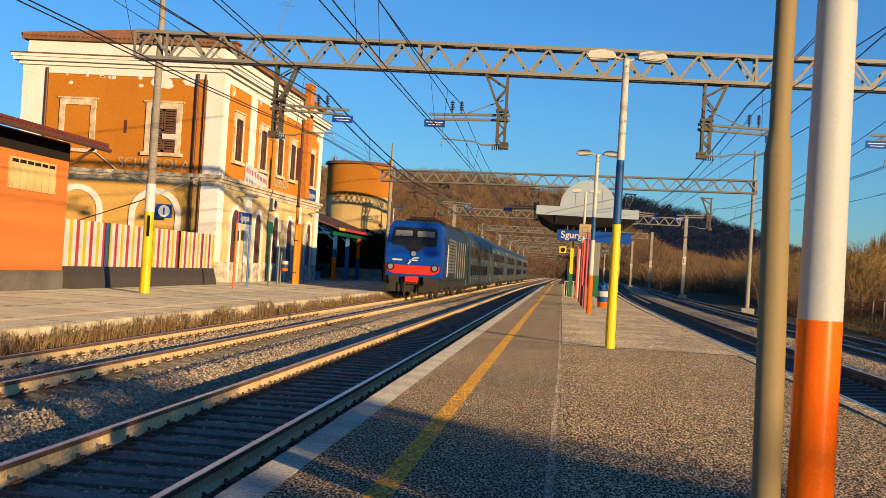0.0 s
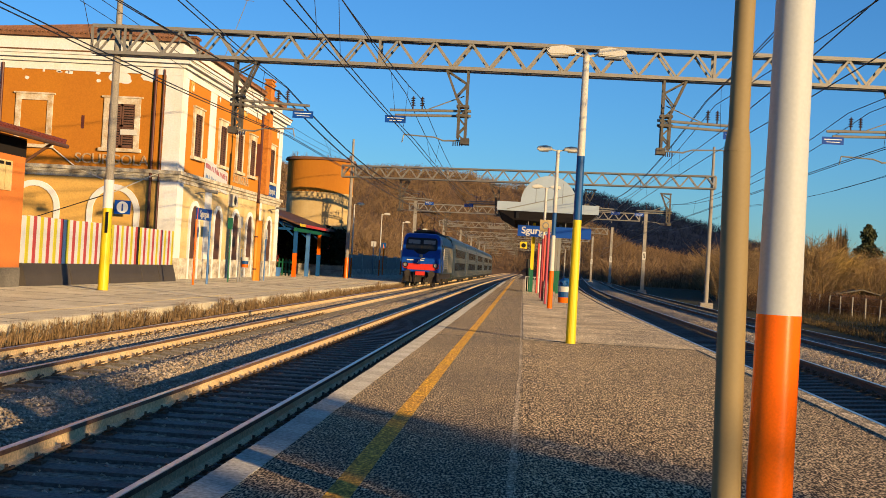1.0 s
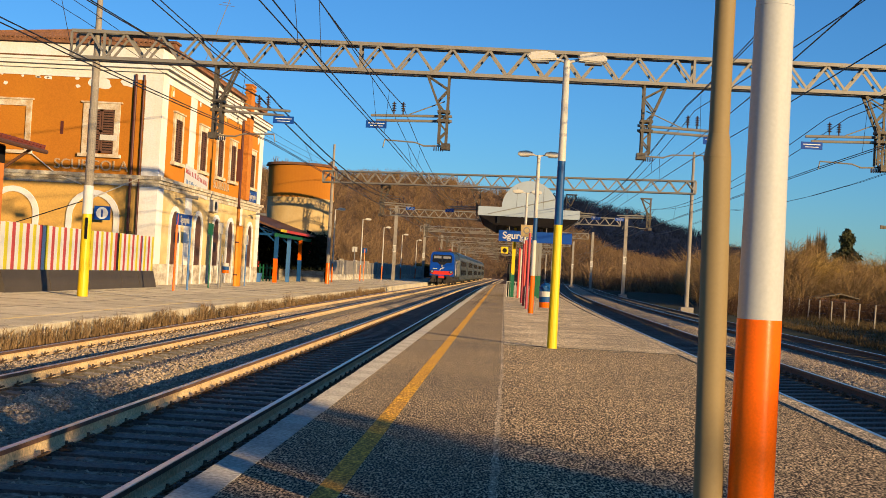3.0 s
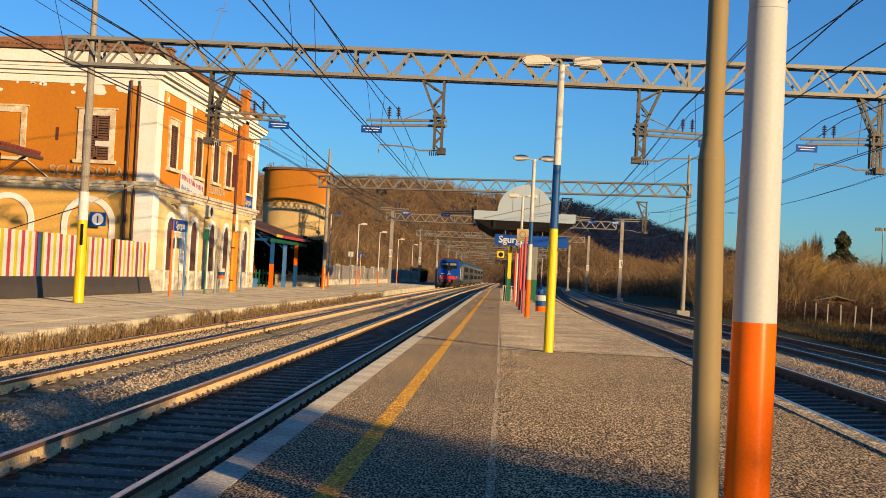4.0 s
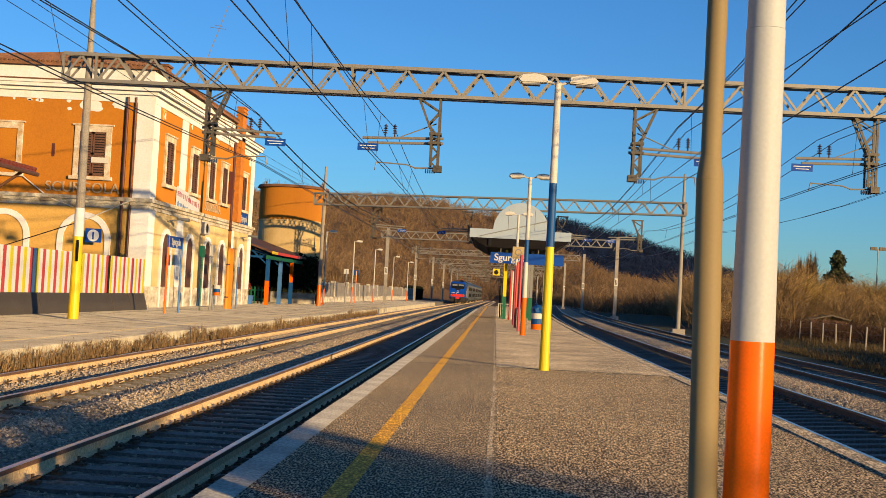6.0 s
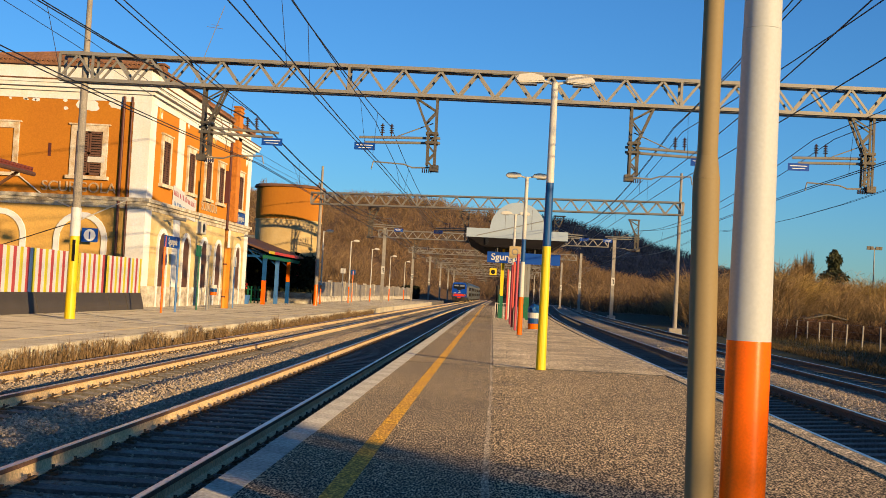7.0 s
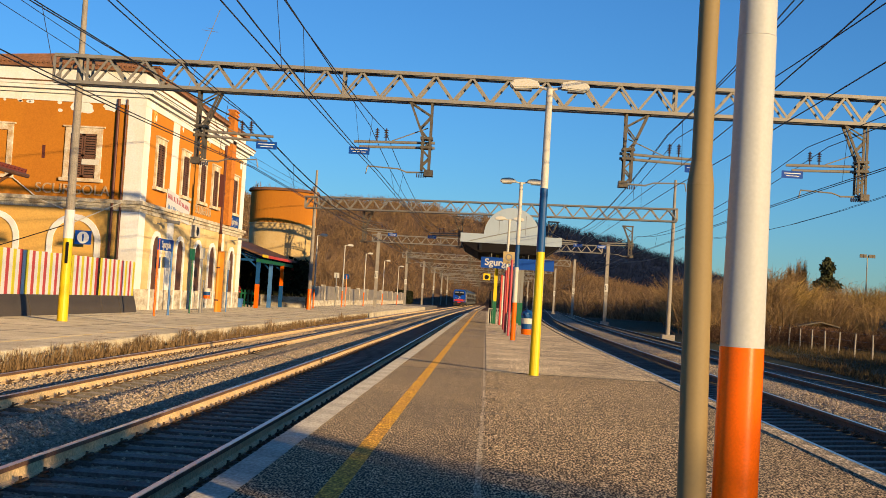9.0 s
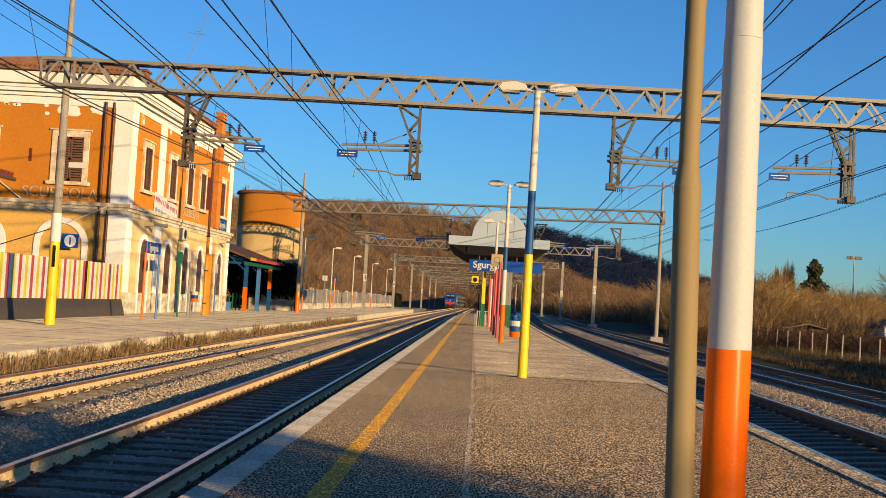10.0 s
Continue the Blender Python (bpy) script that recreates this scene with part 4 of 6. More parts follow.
    for y in (60.6, 65.3, 69.4, 73.0, 78.6):
        o = arch(y, 0.72, 0.0, 3.1)
        part("door", prism(o, "x", X1, X1 + 0.03), M["shutter"], st, "dark arched doorway")
        part("arch_surround", arch_ring(y, 0.72, 0.24, 0.0, 3.1, "x", X1, X1 + 0.1), M["cream"], st, "cream arched surround")
    part("wall_face", box(X1 - 0.2, X1 + 0.012, Y0 + 1.0, Y1 - 1.1, 1.05, 4.8), M["pale"], st, "pale patched plaster of the ground storey")
    for y in (60.6, 78.2):
        bm = rod((X1, y, 4.45), (X1 + 0.9, y, 4.6), 0.025, None, 6)
        rod((X1 + 0.55, y, 4.62), (X1 + 1.2, y, 4.55), 0.06, bm, 8, 0.1)
        part("wall_lamp", bm, M["grey"], st, "grey wall lamp on a bracket")
    ac = part("air_conditioner", box(X1, X1 + 0.35, 67.5, 68.5, 4.15, 4.85, None, 0.02), M["white"], st, "white air conditioner unit")
    fan = rod((X1 + 0.35, 67.85, 4.5), (X1 + 0.37, 67.85, 4.5), 0.26, None, 16)
    part("fan_grille", fan, M["black"], ac)
    hang = pose(X1 + 0.06, 64.4, 5.6, -5, 0, 0)
    bn = part("banner", box(-0.01, 0.01, -2.45, 2.45, -0.62, 0.62), M["panel"], st, "white cloth banner with faded lettering", at=hang)
    y = -2.3
    while y < 2.2:
        d = rng.uniform(0.08, 0.18)
        part("mark", box(0.011, 0.014, y, y + d, 0.14, rng.uniform(0.36, 0.44)), M["crimson"], bn)
        y += d + rng.choice((0.07, 0.09, 0.2))
    y = -2.2
    while y < 2.2:
        d = rng.uniform(0.07, 0.15)
        part("mark", box(0.011, 0.014, y, y + d, -0.42, rng.uniform(-0.2, -0.12)), M["blue_light"], bn)
        y += d + rng.choice((0.06, 0.08, 0.18))
    lettering("lettering", "SCURGOLA", 0.75, pose(X1 + 0.02, 70.2, 5.6, 0, 0, 90), st, M["letter"], 0.03, "raised weathered station name", 0.0)
    sg = part("sign", box(X1 + 0.05, X1 + 0.09, 77.5, 80.1, 5.35, 6.15), M["sign_blue"], st, "blue enamel station sign")
    lettering("lettering", "Sgurgola", 0.55, pose(X1 + 0.095, 78.8, 5.58, 0, 0, 90), sg, M["white"], 0.004)
    sg = part("sign", box(-20.0, -19.2, Y0 - 0.75, Y0 - 0.72, 3.05, 3.72), M["sign_blue"], st, "blue sign with a white disc and platform number")
    part("sign_bracket", rod((-19.6, Y0 - 0.72, 3.4), (-19.6, Y0, 3.4), 0.03), M["grey"], sg)
    part("disc", rod((-19.6, Y0 - 0.76, 3.38), (-19.6, Y0 - 0.75, 3.38), 0.29, None, 24), M["panel"], sg)
    lettering("lettering", "1", 0.48, pose(-19.6, Y0 - 0.765, 3.21), sg, M["sign_blue"], 0.003, "", 0.03)
    # chimney
    part("chimney", box(-18.72, -18.18, 62.4, 63.2, 11.6, 12.85), M["tile"], roof, "brick chimney stack")
    part("chimney_cap", box(-18.8, -18.1, 62.32, 63.28, 12.85, 12.97), M["tile"], roof)
    part("flue", box(X1 + 0.02, X1 + 0.42, 75.3, 76.35, 5.34, 12.7, None, 0.02), M["flue"], st, "orange plastered brick flue")
    for z in (12.2, 12.45, 12.7):
        part("flue_course", box(X1 - 0.04, X1 + 0.48, 75.24, 76.41, z + 0.003, z + 0.1), M["flue"], st)
    # bare patches and streaks on the track side
    for i in range(12):
        cy, cz = rng.choice((59.0, 61.8, 64.6, 67.4, 70.8, 79.9)) + rng.uniform(-0.4, 0.4), rng.choice((9.9, 9.7, 9.8)) + rng.uniform(-0.2, 0.25)
        n = 11
        ry, rz_ = rng.uniform(0.1, 0.5), rng.uniform(0.08, 0.32)
        pts = [(cy + ry * math.cos(6.283 * k / n) * rng.uniform(0.55, 1.2), cz + rz_ * math.sin(6.283 * k / n) * rng.uniform(0.55, 1.2)) for k in range(n)]
        part("bare_patch", prism(pts, "x", X1, X1 + 0.012), M["plaster_y"] if i % 3 else M["cream"], st)
    for i in range(3):
        x_, z_ = rng.uniform(X0 + 1.5, X1 - 1.2), rng.choice((10.0, 9.98)) + rng.uniform(-0.05, 0.1)
        patch("bare_patch", x_, z_, rng.uniform(0.06, 0.22), rng.uniform(0.04, 0.1), M["cream"], 9)
    # television aerial
    a = rod((-19.5, 72, 12.3), (-17.41, 72, 18.5), 0.022, None, 5)
    for dz, w_ in ((0.0, 0.5), (0.16, 0.25)):
        rod((-17.95 - w_, 72, 17.1 + dz + 0.1 * w_), (-17.95 + w_, 72, 17.1 + dz - 0.1 * w_), 0.014, a, 4)
    part("aerial", a, M["galv"], roof)


def make_hut():
    h = thing("service_hut", "low red-orange plastered service hut with a red tin roof", "building", (0, 0, 0))
    xe, ye = -16.1, 37.03
    part("wall", box(xe - 6, xe, 20, ye, -0.5, 4.75), M["hut"], h, "red-orange plaster")
    part("plinth", box(xe - 6, xe + 0.03, 20, ye + 0.03, -0.5, 0.62), M["concrete_dark"], h, "dark grey painted plinth")
    # shade below the roof overhang, drawn as a near-black strip on the wall
    part("band", box(xe - 6, xe + 0.012, 20, ye + 0.012, 4.15, 4.7), M["dark"], h, "near-black strip standing in for the shade under the eaves")
    bm = prism([(xe - 7, 6.3), (xe - 7, 6.15), (xe + 0.9, 4.68), (xe + 0.9, 4.83)], "y", 19.5, ye + 1.0)
    r = part("roof", bm, M["tin_red"], h, "red corrugated roof")
    rb = bmesh.new()
    for i in range(62):
        y = 19.6 + 0.3 * i
        rod((xe - 7, y, 6.32), (xe + 0.95, y, 4.83), 0.05, rb, 5)
    tagged(part("ribs", rb, M["tin_red"], r), kind="stuff")
    part("gutter", rod((xe + 0.95, 19.5, 4.66), (xe + 0.95, ye + 1.0, 4.66), 0.07), M["shutter"], r)
    part("bracket", bar((xe - 0.1, ye + 0.1, 4.0), (xe + 0.8, ye + 0.1, 4.66), 0.08, 0.08), M["shutter"], r)
    lv = part("louvre", box(xe, xe + 0.05, 32.85, 36.0, 3.02, 3.95), M["pale"], h, "cream louvred vent")
    for i in range(6):
        y = 32.98 + 0.5 * i
        part("louvre_slot", box(xe + 0.05, xe + 0.058, y, y + 0.4, 3.80, 3.9), M["dark"], lv)
        part("louvre_blade", box(xe + 0.05, xe + 0.075, y, y + 0.42, 3.06, 3.76), M["pale"], lv)


def make_fence():
    f = thing("striped_fence", "striped white, yellow and red hoarding on dark concrete blocks", "fence", (0, 0, 0))
    x = -16.4
    cols = ["panel", "faded_yellow", "panel", "faded_red", "panel", "faded_yellow", "panel", "faded_red"]
    ys, k = 37.7, 0
    bm_cache = {}
    while ys < 54.3:
        w = 0.33 if cols[k % 8] == "panel" else 0.25
        if 45.7 < ys < 46.05 or 49.2 < ys < 49.4:
            c = "dark"
        else:
            c = cols[k % 8]
        key = (c, w)
        if key not in bm_cache:
            bm_cache[key] = mesh_of("slat", box(-0.03, 0.03, 0.004, w - 0.004, 0.72, 2.33), M[c])
        part("slat", bm_cache[key], None, f, at=(x + 0.012 * (k % 2), ys, random.uniform(-0.01, 0.01)))
        ys += w
        k += 1
    for y0, y1 in ((37.7, 41.6), (41.7, 45.6), (45.7, 49.6), (49.7, 52.0), (52.1, 54.45)):
        part("base_block", prism([(x - 0.3, -0.1), (x + 0.3, -0.1), (x + 0.26, 0.2), (x + 0.1, 0.75), (x - 0.1, 0.75), (x - 0.26, 0.2)], "y", y0, y1), M["barrier"], f, "dark concrete barrier block")


# ------------------------------------------------------------------ platform furniture
def make_lamp(x, y, bands, h, r, heads, label, group="platform lamps", sides=(-1, 1)):
    """A tapered tube painted in bands, with street-lamp heads."""
    t = thing("lamp_post", label, "lamp post", (x, y, 0), group)
    z = -0.02
    for top, m in bands:
        r0, r1 = r * (1 - 0.35 * z / h), r * (1 - 0.35 * top / h)
        part("pole", rod((0, 0, z), (0, 0, top), r0, None, 20, r1), M[m], t, smooth=False)
        z = top
    for s in sides:
        part("arm", rod((0, 0, h - 0.05), (s * 0.32, 0, h + 0.03), 0.03), M["white"], t)
        bm = bmesh.new()
        pr = [(-0.06, -0.02), (0.5, -0.06), (0.58, 0.02), (0.5, 0.12), (0.2, 0.16), (-0.04, 0.10)]
        prism([(s * (0.28 + a), h + b) for a, b in pr], "y", -0.13, 0.13, bm)
        bmesh.ops.bevel(bm, geom=bm.edges[:], offset=0.025, segments=2, affect="EDGES")
        hd = part("lamp_head", bm, M["white"], t, "white plastic lamp head")
        part("lens", box(min(s * .38, s * .74), max(s * .38, s * .74), -0.1, 0.1, h - 0.085, h - 0.05), M["grey"], hd)
    return t


def make_near_poles():
    t = thing("lamp_post", "thick round lamp post painted orange below and white above", "lamp post", (1.134, 5.25, 0), "platform lamps")
    part("pole", rod((0, 0, -0.02), (0, 0, 1.369), 0.0998, None, 40, 0.0962), M["orange"], t, "glossy orange paint", smooth=True)
    part("pole", rod((0, 0, 1.369), (0, 0, 2.2), 0.0955, None, 40, 0.0872), M["pole_white"], t, "chalky white paint", smooth=True)
    part("pole", rod((0, 0, 2.2), (0, 0, 2.74), 0.0872, None, 40, 0.0842), M["pole_white"], t, smooth=True)
    part("pole", rod((0, 0, 2.742), (0, 0, 6.2), 0.0822, None, 40, 0.06), M["pole_white"], t, smooth=True)
    t = thing("post", "stepped steel post painted glossy beige", "post", (0.918, 5.25, 0))
    bm = rod((0.044, 0, -0.02), (0, 0, 2.07), 0.064, None, 36, 0.0588)
    part("lower_tube", bm, M["beige"], t, smooth=True)
    part("collar", rod((0, 0, 2.07), (0, 0, 2.17), 0.0588, None, 36, 0.046), M["beige"], t, smooth=True)
    part("upper_tube", rod((0, 0, 2.17), (0, 0, 6.0), 0.0445, None, 36), M["beige"], t, smooth=True)
    part("conduit", rod((0.105, 0.03, 0), (0.088, 0.03, 0.72), 0.012, None, 8), M["beige"], t)


def make_canopy():
    c = thing("stair_canopy", "white barrel-roofed canopy over the underpass stairs", "canopy", (0, 0, 0))
    y0, y1 = 76.0, 92.0
    part("fascia", box(-1.85, 4.65, y0, y0 + 0.2, 5.2, 5.78), M["canopy"], c, "white metal fascia")
    part("soffit", prism([(-1.8, 5.2), (4.6, 5.2), (3.6, 4.62), (-0.7, 4.62)], "y", y0 + 0.02, y1), M["dark"], c, "dark soffit")
    n = 20
    out = [(1.42 + 1.78 * math.cos(math.pi * i / n), 5.76 + 1.78 * math.sin(math.pi * i / n)) for i in range(n + 1)]
    part("barrel_roof", prism(out, "y", y0 + 0.03, y1), M["canopy"], c, "white curved sheet roof")
    part("fascia", box(-1.85, -1.7, y0 + 0.2, y1, 5.2, 5.78), M["canopy"], c)
    part("fascia", box(4.5, 4.65, y0 + 0.2, y1, 5.2, 5.78), M["canopy"], c)
    for x in (0.6, 2.3):
        part("seam", box(x - 0.012, x + 0.012, y0 + 0.015, y0 + 0.03, 5.8, 7.1), M["grey"], c)
    cab = rod((-1.2, y0 - 0.05, 5.3), (3.3, y0 - 0.05, 6.5), 0.03, None, 5)
    part("cable", cab, M["grey"], c)
    part("camera_housing", box(-0.62, -0.42, y0 - .1, y0 + .2, 4.75, 5.2), M["black"], c)
    for x, m, h in ((0.62, "yellow", 4.6), (2.35, "grey", 4.6)):
        for y in (y0 + 3, y0 + 10):
            part("post", box(x - 0.09, x + 0.09, y - 0.09, y + 0.09, 1.5, h), M[m], c, "brightly painted post")
            part("post", box(x - 0.1, x + 0.1, y - 0.1, y + 0.1, 0, 1.5), M["green"], c, "green painted post foot")
    # the name board under the canopy
    s = thing("name_board", "blue station name board with white lettering under the canopy", "sign", (0, 0, 0))
    part("board", box(-0.45, 4.25, y0 + 0.35, y0 + 0.43, 3.62, 4.32), M["sign_blue"], s)
    for x in (0.2, 2.6):
        part("hanger", rod((x, y0 + 0.39, 4.3), (x, y0 + 0.39, 4.6), 0.025), M["grey"], s)
    lettering("lettering", "Sgurgola", 0.62, pose(0.85, y0 + 0.345, 3.8), s, M["white"], 0.004)
    q = thing("notice_board", "square cream notice with a round mark on a white lamp post", "sign", (1.2, 68.85, 3.73))
    part("board", box(-0.34, 0.34, -0.03, 0.03, 0, 0.69, None, 0.01), M["pale"], q)
    part("mark", rod((0, -0.04, 0.36), (0, -0.03, 0.36), 0.2, None, 16), M["grey"], q)
    part("mark", rod((0, -0.05, 0.36), (0, -0.04, 0.36), 0.14, None, 16), M["pale"], q)
    q = thing("notice_board", "small yellow notice with a round mark hung by the stairs", "sign", (-0.02, 78.0, 2.79))
    part("board", box(-0.23, 0.23, -0.03, 0.03, 0.06, 0.5, None, 0.01), M["yellow"], q)
    part("mark", rod((0, -0.04, 0.26), (0, -0.03, 0.26), 0.15, None, 16), M["black"], q)
    part("bracket", rod((0.1, 0.0, 0.5), (0.1, 0.0, 1.75), 0.02), M["grey"], q)
    # stair rails and coloured posts
    r = thing("stair_railing", "white tube railing round the underpass stairs", "railing", (0, 0, 0))
    for y in (79, 80.5, 82, 83.5):
        part("post", rod((0.25, y, 0), (0.25, y, 1.0), 0.03), M["white"], r)
    for z in (0.5, 1.0):
        part("rail", rod((0.25, 79, z), (0.25, 83.5, z), 0.025), M["white"], r)
    for i in range(9):
        part("bar", rod((0.25 + 0.14 * i, 79, 0.0), (0.25 + 0.14 * i, 79, 1.0), 0.016), M["white"], r)
    part("rail", rod((0.25, 79, 1.0), (1.45, 79, 1.0), 0.025), M["white"], r)
    for x, y, h, m, r_ in ((0.36, 81, 2.2, "black", 0.12), (0.5, 80.6, 1.6, "green", 0.1), (1.04, 64, 3.2, "crimson", 0.08), (1.02, 58, 3.2, "red", 0.06), (1.08, 53, 3.4, "crimson", 0.06), (1.25, 73, 3.0, "white", 0.05), (0.95, 76, 3.2, "red", 0.06), (1.1, 79, 3.4, "white", 0.06), (1.3, 81, 3.2, "green", 0.06)):
        p = thing("post", "slim " + {"black": "black", "green": "green", "crimson": "crimson", "red": "red", "white": "white"}[m] + " painted post on the platform", "post", (x, y, 0), "painted posts")
        part("tube", rod((0, 0, 0), (0, 0, h), r_, None, 12), M[m], p)


def make_bin(x, y):
    b = thing("litter_bin", "white, blue and orange banded bin with a blue liner bag", "bin", (x, y, 0))
    z = 0.0
    for top, m in ((0.26, "orange"), (0.52, "blue"), (0.78, "white")):
        part("band", rod((0, 0, z), (0, 0, top), 0.27 + z * 0.05, None, 20, 0.27 + top * 0.05), M[m], b)
        z = top
    rng = random.Random(2)
    bm = bmesh.new()
    bmesh.ops.create_icosphere(bm, subdivisions=3, radius=0.3)
    for v in bm.verts:
        v.co = Vector((v.co.x, v.co.y, v.co.z * 0.9)) * (1 + 0.25 * noise.noise(v.co * 7))
        v.co.z += 0.92
    part("liner_bag", bm, M["blue"], b, "crumpled blue plastic bag")


def make_sign_posts():
    # information board on two posts, painted posts, small litter bin by the station wall
    s = thing("name_board", "small blue station name board on two slim posts", "sign", (-14.1, 0, 0))
    part("post", rod((0, 50.2, 0), (0, 50.2, 3.3), 0.05), M["orange"], s, "orange painted post")
    part("post", rod((0, 52.4, 0), (0, 52.4, 3.3), 0.05), M["blue_light"], s, "pale blue painted post")
    part("board", box(-0.03, 0.03, 50.15, 52.5, 2.84, 3.34), M["sign_blue"], s)
    lettering("lettering", "Sgurgola", 0.42, pose(0.035, 51.3, 2.97, 0, 0, 90), s, M["white"], 0.004)
    for y, m, h, x in ((58.2, "green", 3.2, -14.6), (59.4, "grey", 3.3, -14.4), (66.4, "blue_light", 2.9, -14.6)):
        p = thing("post", "slim post carrying a small notice beside the station", "post", (x, y, 0), "notice posts")
        part("tube", rod((0, 0, 0), (0, 0, h), 0.042), M[m], p)
        part("plate", box(-0.03, 0.03, -0.5, 0.3, h - 0.55, h), M["white" if m != "green" else "green"], p)
    p = thing("litter_bin", "small orange, blue and white litter bin on a post", "bin", (-14.35, 60.6, 0))
    part("bucket", rod((0, 0, 0.75), (0, 0, 0.92), 0.17, None, 16), M["orange"], p)
    part("bucket", rod((0, 0, 0.92), (0, 0, 1.1), 0.175, None, 16), M["blue"], p)
    part("bucket", rod((0, 0, 1.1), (0, 0, 1.28), 0.18, None, 16), M["white"], p)
    part("tube", rod((-0.2, 0, 0), (-0.2, 0, 1.7), 0.04), M["grey"], p)
    c = thing("pipe_post", "slim tall steel pipe post, orange below and dark red above", "post", (-14.85, 65.0, 0))
    part("tube", rod((0, 0, 0), (0, 0, 4.3), 0.1, None, 12, 0.09), mat_post, c, "signal orange paint")
    part("tube", rod((0, 0, 4.3), (0, 0, 9.2), 0.075, None, 12), M["pipe"], c, "dark red paint")
    part("casing", box(0.06, 0.27, 0.05, 0.3, 0, 3.35, None, 0.01), mat_post, c, "amber painted metal casing")
    part("panel", box(-0.22, 0.05, -0.12, -0.08, 5.8, 7.6, None, 0.01), M["pipe"], c, "narrow dark red metal panel")
    for z in (0.6, 2.4, 4.3, 6.5):
        part("collar", rod((0, 0, z), (0, 0, z + 0.08), 0.115, None, 12), M["pipe"], c)


mat_post = plain("paint_signal_orange", (0.75, 0.27, 0.02), 0.5)


def make_water_tower():
    w = thing("water_tower", "round orange plastered water tower with a yellow lower drum", "tower", (-17.95, 102.0, 0))
    part("drum", rod((0, 0, -0.7), (0, 0, 7.0), 2.82, None, 64), M["pale"], w, "yellow plaster", smooth=False)
    part("drum", rod((0, 0, 7.0), (0, 0, 9.75), 2.86, None, 64), M["ochre"], w, "orange plaster", smooth=False)
    part("ledge", rod((0, 0, 6.9), (0, 0, 7.02), 2.88, None, 64), M["pale"], w)
    part("rim", rod((0, 0, 9.75), (0, 0, 9.98), 3.1, None, 64, 3.0), M["tile"], w, "weathered rim")
    rng = random.Random(8)
    v, f = [], []
    for _ in range(40):
        a = rng.uniform(0, 6.283)
        twigs(v, f, rng, 2.6 * math.cos(a), 2.6 * math.sin(a), 9.95, rng.uniform(0.3, 0.8), 0.4, 5, 0, 0.03)
    raw("weeds", v, f, M["weed"], w, kind="stuff")


def make_shelter():
    s = thing("shelter", "open timber shelter with brightly painted posts and a shingled roof", "shelter", (0, 0, 0))
    x0, x1, y0, y1 = -20.4, -16.2, 83.0, 99.0
    part("roof", prism([(x1 + 0.4, 3.65), (x1 + 0.4, 3.8), (x0, 5.3), (x0, 5.15)], "y", y0 - 0.4, y1 + 0.4), M["shutter"], s, "brown shingle roof")
    part("fascia", box(x1 + 0.4, x1 + 0.46, y0 - 0.4, y0 + 1.6, 3.6, 3.8), M["yellow"], s)
    part("fascia", box(x1 + 0.4, x1 + 0.46, y0 + 1.6, y0 + 12, 3.6, 3.8), M["red"], s, "red fascia board")
    part("beam", box(x1 - 0.1, x1 + 0.1, y0, y1, 3.25, 3.5), M["green"], s, "green beam")
    for k in range(4):
        y = y0 + 0.4 + k * 4.9
        m1, m2 = (("orange", "blue"), ("blue_light", "blue_light"), ("blue", "orange"), ("blue", "crimson"))[k]
        p = part("post", box(x1 - 0.14, x1 + 0.14, y - 0.14, y + 0.14, 0, 1.7), M[m1], s)
        part("post", box(x1 - 0.13, x1 + 0.13, y - 0.13, y + 0.13, 1.7, 3.3), M[m2], s)
        part("rafter", bar((x1, y, 3.5), (x0, y, 4.9), 0.14, 0.14), M["blue"], s, "blue rafter")
        part("brace", bar((x1, y, 2.8), (x1 - 1.4, y, 4.0), 0.1, 0.1), M["blue"], s)
    part("tie_beam", bar((x1, y0 + .4, 3.4), (x0, y0 + .4, 3.4), 0.16, 0.16), M["blue"], s)
    part("back_wall", box(x0 - 0.1, x0, y0, y1, 0, 4.8), M["dark"], s)
    fe = thing("picket_fence", "green painted picket fence beside the shelter", "fence", (0, 0, 0))
    pk = mesh_of("picket", box(-0.05, 0.05, -0.02, 0.02, 0.05, 1.25), M["green"])
    for i in range(16):
        part("picket", pk, None, fe, at=(-20.2 + 0.25 * i, 84.2, 0))
    part("rail", box(-20.3, -16.3, 84.22, 84.26, 0.3, 0.42), M["green"], fe)
    part("rail", box(-20.3, -16.3, 84.22, 84.26, 0.95, 1.07), M["green"], fe)
    t = thing("planter", "pale blue tub planted with a red-flowered bush", "planter", (-17.6, 82.6, 0))
    part("tub", rod((0, 0, 0), (0, 0, 0.62), 0.55, None, 20, 0.66), M["blue_light"], t)
    v, f = [], []
    rng = random.Random(5)
    leaf_clumps(v, f, rng, [(rng.uniform(-.3, .3), rng.uniform(-.3, .3), rng.uniform(.6, 1.2)) for _ in range(60)], 0.12)
    raw("leaves", v, f, M["hedge"], t, kind="")
    v, f = [], []
    leaf_clumps(v, f, rng, [(rng.uniform(0, .4), rng.uniform(-.3, .3), rng.uniform(1.0, 1.5)) for _ in range(24)], 0.09)
    raw("blossoms", v, f, M["red"], t, kind="")
    # dark evergreen hedge behind the shelter
    v, f = [], []
    pts = [(rng.uniform(-22, -14.9), rng.uniform(99.6, 100.8) - 2.0, rng.uniform(0, 3.6 + 0.4 * math.sin(i * 0.7))) for i in range(3400)]
    leaf_clumps(v, f, rng, pts, 0.28)
    raw("hedge", v, f, M["hedge"], None, "dense dark evergreen hedge beyond the shelter", "hedge")


